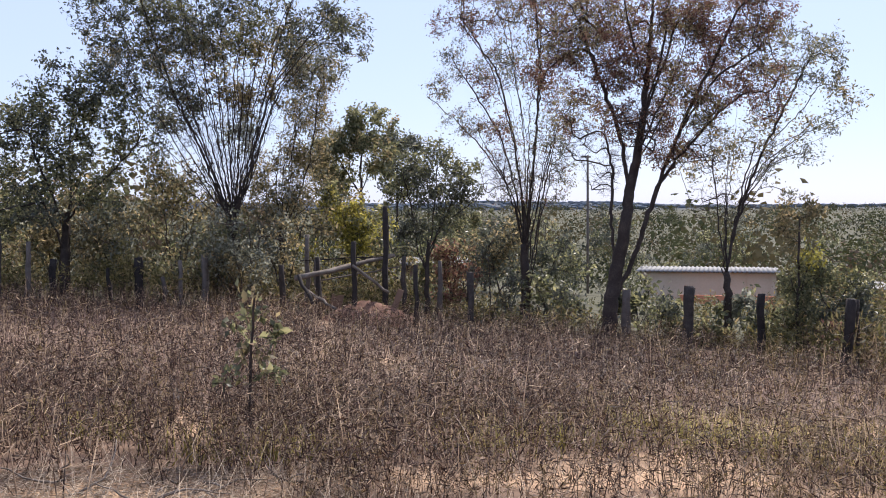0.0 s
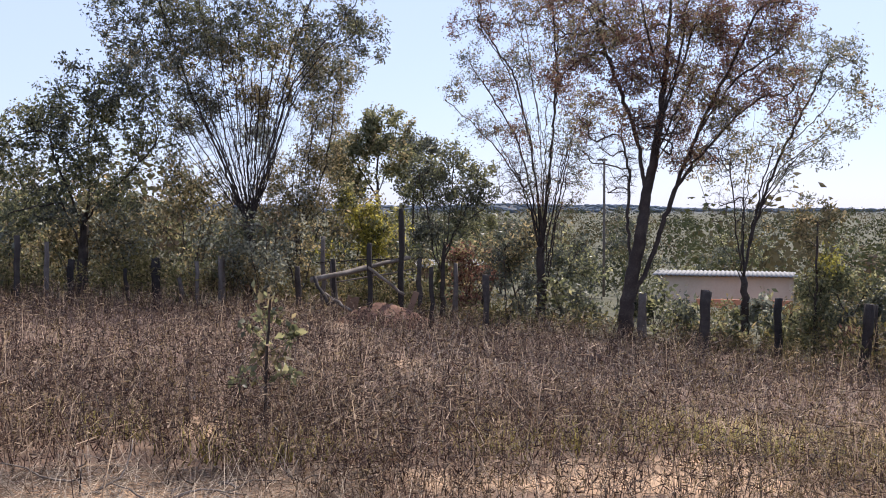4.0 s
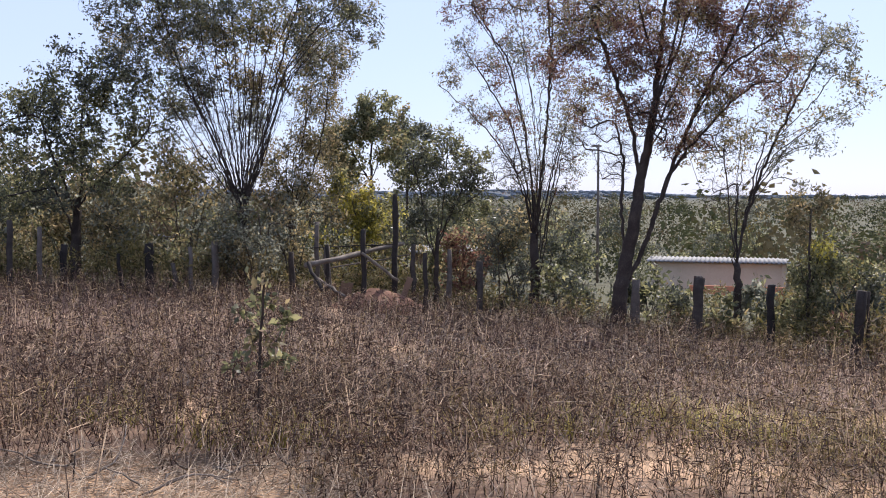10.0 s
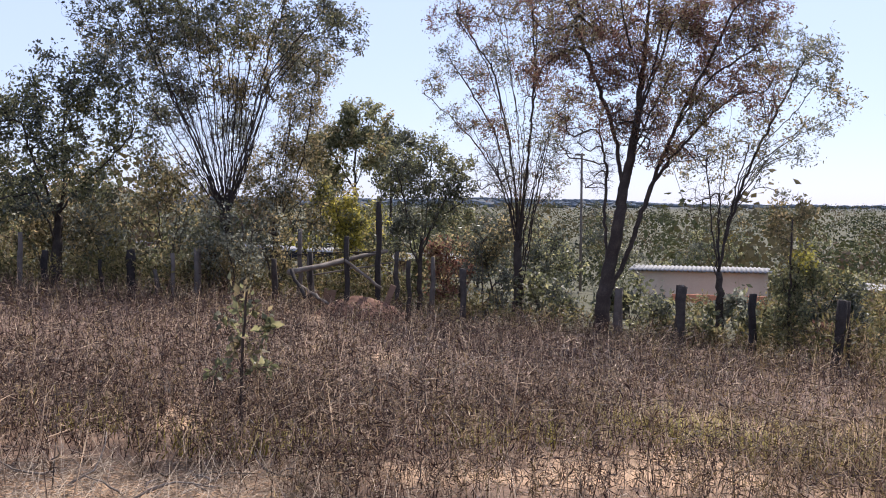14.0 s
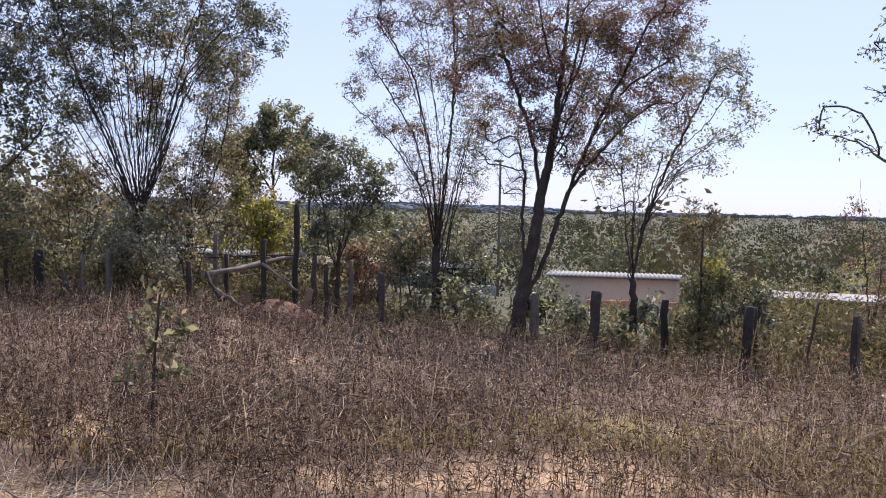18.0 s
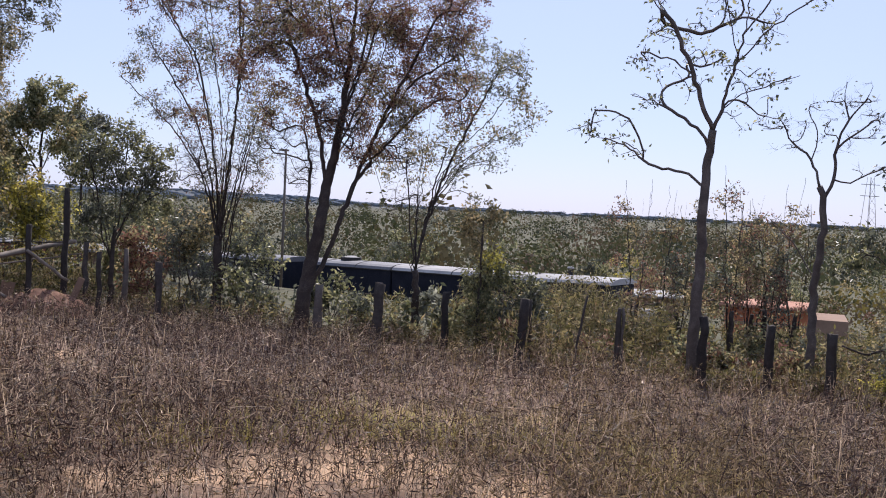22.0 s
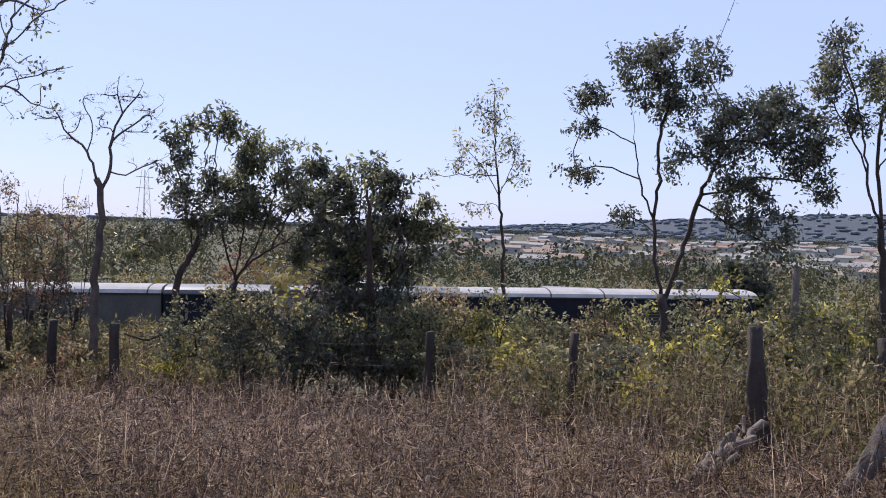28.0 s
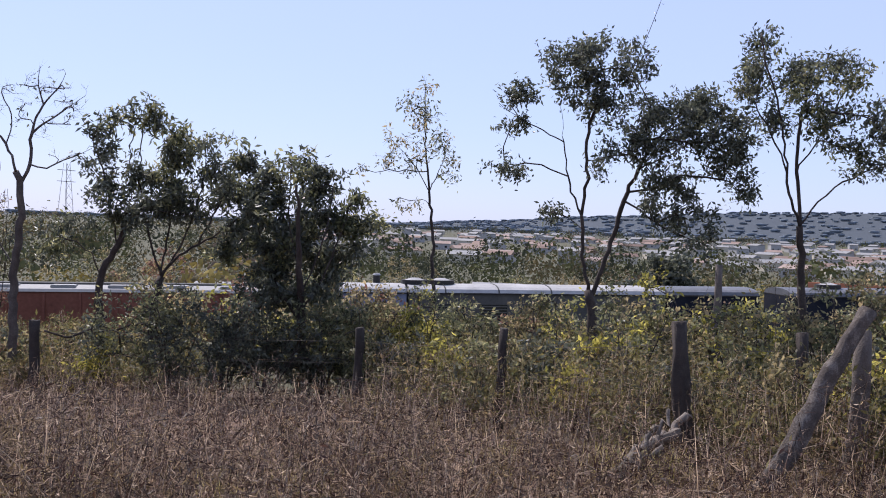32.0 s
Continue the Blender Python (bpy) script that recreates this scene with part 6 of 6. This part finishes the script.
def wagon(label, L=13.0):
    t = thing("hopper_wagon", Matrix(), label, "wagon", "wagons of the freight train")
    h = L / 2
    part("frame", box(-h, -1.2, 0.95, h, 1.2, 1.25, 0.03), M_UNDER, t)
    bogie(t, -h + 2.0, 2)
    bogie(t, h - 2.0, 2)
    body = part("body", box(-h + 0.3, -1.35, 1.25, h - 0.3, 1.35, 3.75, 0.05), M_RUST, t)
    roof = part("roof", extrude(arch(1.42, 3.75, 4.0), -h + 0.25, h - 0.25), M_SHEET, t)
    part("running_board", box(-h + 0.5, -0.35, 4.0, h - 0.5, 0.35, 4.06), M_STEEL, roof)
    for i in range(5):
        part("hatch", box(-h + 1.5 + i * 2.3, -1.15, 3.86, -h + 2.5 + i * 2.3, -0.5, 4.02, 0.03), M_SHEET, roof)
    for i in range(9):
        x = -h + 0.7 + i * (L - 1.4) / 8
        for sy in (-1, 1):
            part("rib", box(x - 0.05, sy * 1.38 - 0.04, 1.3, x + 0.05, sy * 1.38 + 0.04, 3.7, 0.01), M_RUST, body)
    for sx in (-1, 1):
        part("coupler", box(sx * (h + 0.2) - 0.3, -0.15, 0.75, sx * (h + 0.2) + 0.3, 0.15, 1.05, 0.04), M_UNDER, t)
    return t


def build_train():
    # each vehicle with the distance of its middle behind the train's head
    a = locomotive("dark blue diesel locomotive with a dusty white roof", [(4.45, 15.0, M_NAVY, True, (6.0,), 0), (15.1, 21.7, M_NAVY, True, (18.1,), 1)], 22.0, True, (19.1,), (4.7,))
    TRAIN.append((a, 9.4))
    b = locomotive("grey diesel locomotive with a navy front and blue rear panel", [(0.25, 4.7, M_NAVY, False, (1.2,), 1), (4.8, 16.6, M_STEEL, True, (12.2, 14.1), 0), (16.7, 19.5, M_BLUE, False, (17.3,), 0)], 19.8, False, (15.0, 16.2), (17.9,))
    TRAIN.append((b, 31.3))
    first = wagon("rust-red covered hopper wagon with a pale roof")
    TRAIN.append((first, 50.3))
    for i in range(7):
        TRAIN.append((copy_thing(first, Matrix()), 50.3 + 13.9 * (i + 1)))


def train_pose(w):
    p = S_DIR * RAIL_D + W_DIR * w
    turn = math.degrees(math.atan2(W_DIR[1], W_DIR[0]))
    return pose(p[0], p[1], float(rail_z(w)), 0, -math.degrees(math.atan(GRADE)), turn)


def head_at(t):
    return RAIL_D * (-0.821 + 0.1445 * (t - 19.5))


# ---- buildings ----
def build_buildings():
    def place(az, d, z):
        x, y = bearing(az, d)
        return pose(x, y, z, 0, 0, -az)

    # long shed with cream panels behind the railway
    t = thing("shed", place(15.6, 64, -6.5), "long cream-walled shed with a corrugated roof behind the railway", "building")
    part("wall", box(-4.7, 0, 0, 3.5, 4, 3.75, 0.03), M_CREAM, t)
    for x in (-4.5, -2.9, -1.3, 0.3, 1.9, 3.3):
        part("pilaster", box(x - 0.1, -0.08, 0, x + 0.1, 0, 3.7), M_CREAM, t)
    s = Soup()
    xs = np.linspace(-5.0, 3.8, 110)
    zz = 3.86 + 0.045 * np.sin(xs * 2 * np.pi / 0.28)
    v = np.concatenate([np.stack([xs, np.full(110, yy), zz + dz], -1) for yy, dz in ((-0.5, 0.0), (4.3, 0.0), (-0.5, -0.05), (4.3, -0.05))])
    i = np.arange(109)
    s.add(v, None, np.concatenate([np.stack([i, i + 1, i + 111, i + 110], -1), np.stack([i + 220, i + 330, i + 331, i + 221], -1), np.stack([i + 220, i + 221, i + 1, i], -1)]))
    part("roof", s, M_SHEET, t)
    part("low_wall", box(-2.2, -3.2, -0.6, 3.3, -3.0, 2.6, 0.02), M_BRICK, t)
    # house by the pen
    t = thing("house", place(-0.3, 50, -4.0), "small beige house with a pale tiled roof among trees", "house")
    part("wall", box(-1.9, 0, -0.8, 1.9, 5, 2.55, 0.02), M_TAN, t)
    part("roof", box(-2.1, -0.6, 2.58, 2.1, 5.4, 2.7, 0.03), M_SHEET, t)
    # low white roof
    t = thing("shed", place(27.2, 58, -6.55), "low shed with a white sheet roof beyond the railway", "building")
    part("wall", box(-4.2, 0, 0, 4.2, 4, 3.35, 0.02), M_TAN, t)
    part("roof", box(-4.5, -0.5, 3.4, 4.5, 4.5, 3.52, 0.03), M_SHEET, t)
    # brick house
    t = thing("house", place(37.2, 54, -6.5), "unplastered orange brick house with a clay-tile eave", "house")
    part("wall", box(-3.2, 0, 0, 1.1, 4.5, 3.45, 0.02), M_BRICK, t)
    part("gable_wall", box(1.1, 0.15, 0, 2.9, 4.4, 3.1, 0.02), M_TAN, t)
    roof = part("roof", box(-3.5, -0.4, 3.5, 1.25, 4.9, 3.6, 0.02), M_TILE, t)
    bm = bmesh.new()
    bmesh.ops.create_cone(bm, cap_ends=True, segments=10, radius1=0.1, radius2=0.085, depth=0.7, matrix=Matrix.Rotation(radians(90), 4, "X"))
    tile = bpy.data.meshes.new("tile")
    bm.to_mesh(tile)
    bm.free()
    tile.materials.append(M_TILE)
    for q in range(23):
        part("tile", tile, None, roof).location = (-3.4 + q * 0.206, -0.2, 3.62)
    part("window", box(-1.2, -0.04, 1.2, 0.1, 0.02, 2.3), M_GLASS, t)
    part("beam", box(-3.2, -0.06, 2.6, 1.1, 0.02, 2.75), M_TAN, t)
    t = thing("house", place(65.2, 53, -6.0), "pale bluish-white house just beyond the railway", "house")
    part("wall", box(-1.4, 0, 0, 1.4, 5, 4.15, 0.02), M_PALE_BLUE, t)
    part("roof", box(-1.5, -0.2, 4.17, 1.5, 5.3, 4.26, 0.03), M_SHEET, t)
    t = thing("shed", place(49.3, 62, -6.2), "low shed with a pale roof beyond the railway", "building")
    part("wall", box(-1.8, 0, 0, 1.8, 3, 3.4, 0.02), M_WHITE, t)
    part("roof", box(-2.0, -0.4, 3.42, 2.0, 3.4, 3.55, 0.03), M_SHEET, t)
    t = thing("boundary_wall", place(85.5, 62, -6.2), "orange brick boundary wall beyond the railway", "wall")
    part("wall", box(-3.4, 0, 0, 6, 0.25, 5.2, 0.01), M_BRICK, t)
    # utility pole
    x, y = bearing(8.36, 40)
    g = float(ground(x, y))
    t = thing("utility_pole", Matrix.Translation((x, y, g)), "slim grey utility pole with a short crossarm", "pole")
    s = Soup()
    tube(s, [(0, 0, -0.3), (0, 0, EYE + 40 * math.tan(radians(2.86)) - g)], [0.06, 0.045], 10)
    part("shaft", s, M_POST, t)
    zt = EYE + 40 * math.tan(radians(2.86)) - g
    part("crossarm", box(-0.28, -0.03, zt - 0.1, 0.12, 0.03, zt - 0.03), M_POST, t)
    # lattice mast
    x, y = bearing(40.9, 300)
    g = float(ground(x, y))
    zt = EYE + 300 * math.tan(radians(2.6)) - g
    t = thing("lattice_tower", Matrix.Translation((x, y, g)), "distant steel lattice power tower", "tower")
    s = Soup()
    for sx, sy in ((-1, -1), (1, -1), (1, 1), (-1, 1)):
        tube(s, [(sx * 2.2, sy * 2.2, 0), (sx * 0.6, sy * 0.6, zt)], [0.08, 0.05], 4)
    for q in range(10):
        f0, f1 = q / 10, (q + 1) / 10
        a0, a1 = 2.2 - 1.6 * f0, 2.2 - 1.6 * f1
        tube(s, [(-a0, -a0, zt * f0), (a1, -a1, zt * f1)], [0.035, 0.035], 4)
        tube(s, [(a0, -a0, zt * f0), (-a1, -a1, zt * f1)], [0.035, 0.035], 4)
    part("lattice", s, M_WIRE, t)
    for f in (0.8, 0.92):
        part("arm", box(-3.2, -0.06, zt * f, 3.2, 0.06, zt * f + 0.14), M_WIRE, t)


def town_house(w, d, h, wall, roof, label):
    t = thing("house", Matrix(), label, "house", "houses of the distant town")
    body = part("wall", box(-w / 2, -d / 2, -1.5, w / 2, d / 2, h), wall, t)
    bm = bmesh.new()
    o = 0.4
    pts = [(-w / 2 - o, -d / 2 - o, h), (w / 2 + o, -d / 2 - o, h), (w / 2 + o, d / 2 + o, h), (-w / 2 - o, d / 2 + o, h), (-w / 2 - o, 0, h + 1.3), (w / 2 + o, 0, h + 1.3)]
    vs = [bm.verts.new(p) for p in pts]
    for f in ((0, 1, 5, 4), (2, 3, 4, 5), (0, 4, 3), (1, 2, 5), (3, 2, 1, 0)):
        bm.faces.new([vs[i] for i in f])
    part("roof", bm, roof, t)
    for x in (-w * 0.28, w * 0.25):
        part("window", box(x - 0.6, -d / 2 - 0.05, 1.0, x + 0.6, -d / 2 + 0.02, 2.1), M_GLASS, body)
    return t


def build_town():
    rng = np.random.default_rng(21)
    kinds = [town_house(9, 8, 3.2, M_WHITE, M_TOWN_TILE, "white house with a clay-tile roof in a distant town"), town_house(12, 9, 3.4, M_CREAM, M_SHEET, "cream house with a pale sheet roof in a distant town"), town_house(8, 9, 5.6, M_WHITE, M_SHEET, "white two-storey house in a distant town"), town_house(14, 8, 3.2, M_CREAM, M_TOWN_TILE, "beige house with a faded tile roof in a distant town")]
    spots = []
    for _ in range(4000):
        az, d = rng.uniform(53, 93), 330 + 750 * rng.uniform() ** 0.8
        x, y = bearing(az, d)
        if all((x - a) ** 2 + (y - b) ** 2 > 17 ** 2 for a, b in spots):
            spots.append((x, y))
        if len(spots) >= 230:
            break
    for q, (x, y) in enumerate(spots):
        k = kinds[q % 4] if q < 4 else copy_thing(kinds[rng.integers(0, 4)], Matrix())
        az = math.degrees(math.atan2(x, y))
        k.matrix_basis = pose(x, y, float(ground(x, y)), 0, 0, -az + rng.uniform(-40, 40))
    return spots


def build_woods(spots):
    rng = np.random.default_rng(9)
    soups = [Soup() for _ in M_WOODS]
    sp = np.array(spots)
    ridge = Soup()
    for r0, r1, n, cnt, leaf, hh in ((27, 52, 120, 500, 0.18, 3.0), (52, 110, 300, 260, 0.33, 4.8), (110, 260, 540, 240, 0.48, 7.5), (260, 600, 1000, 130, 0.8, 8), (600, 1500, 2600, 38, 1.3, 8), (1500, 4500, 8000, 1, 7.0, 11)):
        az = rng.uniform(-48, 108, n)
        d = np.sqrt(rng.uniform(r0 ** 2, r1 ** 2, n))
        x, y = d * np.sin(np.radians(az)), d * np.cos(np.radians(az))
        s = x * S_DIR[0] + y * S_DIR[1]
        keep = (s > 58) | ((s < 30) & (az < 6))
        keep &= ~((np.abs(az - 2) < 9) & (d < 56) & (az > -7)) & ~((az > 11) & (az < 42) & (d < 72)) & ~((np.abs(az - 25.6) < 2.2) & (d < 88))
        if r0 >= 260:
            near = np.array([np.min((sp[:, 0] - a) ** 2 + (sp[:, 1] - b) ** 2) for a, b in zip(x, y)])
            town = (az > 53) & (az < 93) & (d > 330) & (d < 1080)
            keep &= (near > 100) & ((~town) | (rng.uniform(size=n) < 0.22))
        x, y = x[keep], y[keep]
        n = len(x)
        h = hh * np.clip(rng.lognormal(-0.15, 0.42, n), 0.35, 1.8 if r0 < 260 else 1.25) * np.where((r0 >= 260) & (d[keep] < 1080) & (az[keep] > 53), 0.62, 1.0)
        w = h * rng.uniform(0.5, 0.85, n)
        z = ground(x, y)
        patch = 0.5 + 0.22 * np.sin(x * 0.021 + 1.3 * np.sin(y * 0.017)) + 0.2 * np.sin(y * 0.033 + np.sin(x * 0.05)) + rng.normal(0, 0.24, n)
        pick = np.clip(np.searchsorted([0.34, 0.62, 0.92, 1.2], patch), 0, 4)
        t = np.repeat(np.arange(n), cnt)
        v = rng.normal(size=(len(t), 3))
        v /= np.linalg.norm(v, axis=1)[:, None]
        v *= rng.uniform(0.5 if r0 < 260 else 0.78, 1.0, (len(t), 1)) * (1 + (0.3 if r0 < 260 else 0.12) * np.sin(5 * v[:, :1] + t[:, None]) * np.cos(4 * v[:, 2:] + 2 * t[:, None]))
        c = np.stack([x[t] + v[:, 0] * w[t], y[t] + v[:, 1] * w[t], z[t] + h[t] * 0.5 + v[:, 2] * h[t] * 0.5], -1)
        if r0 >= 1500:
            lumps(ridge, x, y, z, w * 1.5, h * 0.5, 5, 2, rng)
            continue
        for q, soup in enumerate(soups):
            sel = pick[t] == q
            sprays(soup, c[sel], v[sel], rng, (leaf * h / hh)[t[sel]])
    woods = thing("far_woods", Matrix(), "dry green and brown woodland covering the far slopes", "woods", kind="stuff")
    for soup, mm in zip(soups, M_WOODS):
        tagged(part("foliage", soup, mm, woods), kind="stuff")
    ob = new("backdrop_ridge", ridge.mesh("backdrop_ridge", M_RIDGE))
    tagged(ob, "wooded ridge along the horizon with blue-grey haze painted in", "ridge", kind="structure")


def build_railway():
    t = thing("railway", Matrix(), "single railway track on a low ballast bed", "railway", kind="structure")
    ws = np.linspace(-320, 140, 80)
    s = Soup()
    prof = [(-2.6, -0.55), (-1.6, -0.17), (1.6, -0.17), (2.6, -0.55)]
    v = []
    for w in ws:
        for a, b in prof:
            p = S_DIR * (RAIL_D + a) + W_DIR * w
            v.append((p[0], p[1], rail_z(w) + b))
    i = np.arange(79)[:, None] * 4 + np.arange(3)[None]
    i = i.ravel()
    s.add(v, None, np.stack([i, i + 4, i + 5, i + 1], -1))
    part("ballast", s, M_BALLAST, t)
    for side in (-0.53, 0.53):
        s = Soup()
        p0, p1 = S_DIR * (RAIL_D + side) + W_DIR * -320, S_DIR * (RAIL_D + side) + W_DIR * 140
        tube(s, [(p0[0], p0[1], rail_z(-320) - 0.07), (p1[0], p1[1], rail_z(140) - 0.07)], [0.065, 0.065], 6)
        part("rail", s, M_WIRE, t)


def motions():
    for ob, behind in TRAIN:
        walk(ob, [(t, train_pose(head_at(t) - behind)) for t in (0, 0.5, 1, 8, 16, 24, 28, 31, 31.7, 32)])


build_ground()
build_railway()
build_buildings()
build_train()
build_fence()
build_dead_wood()
build_pen()
build_pen_clutter()
build_slack_wire()
build_trees()
build_vine()
build_bushes()
build_woods(build_town())
build_weeds()
motions()
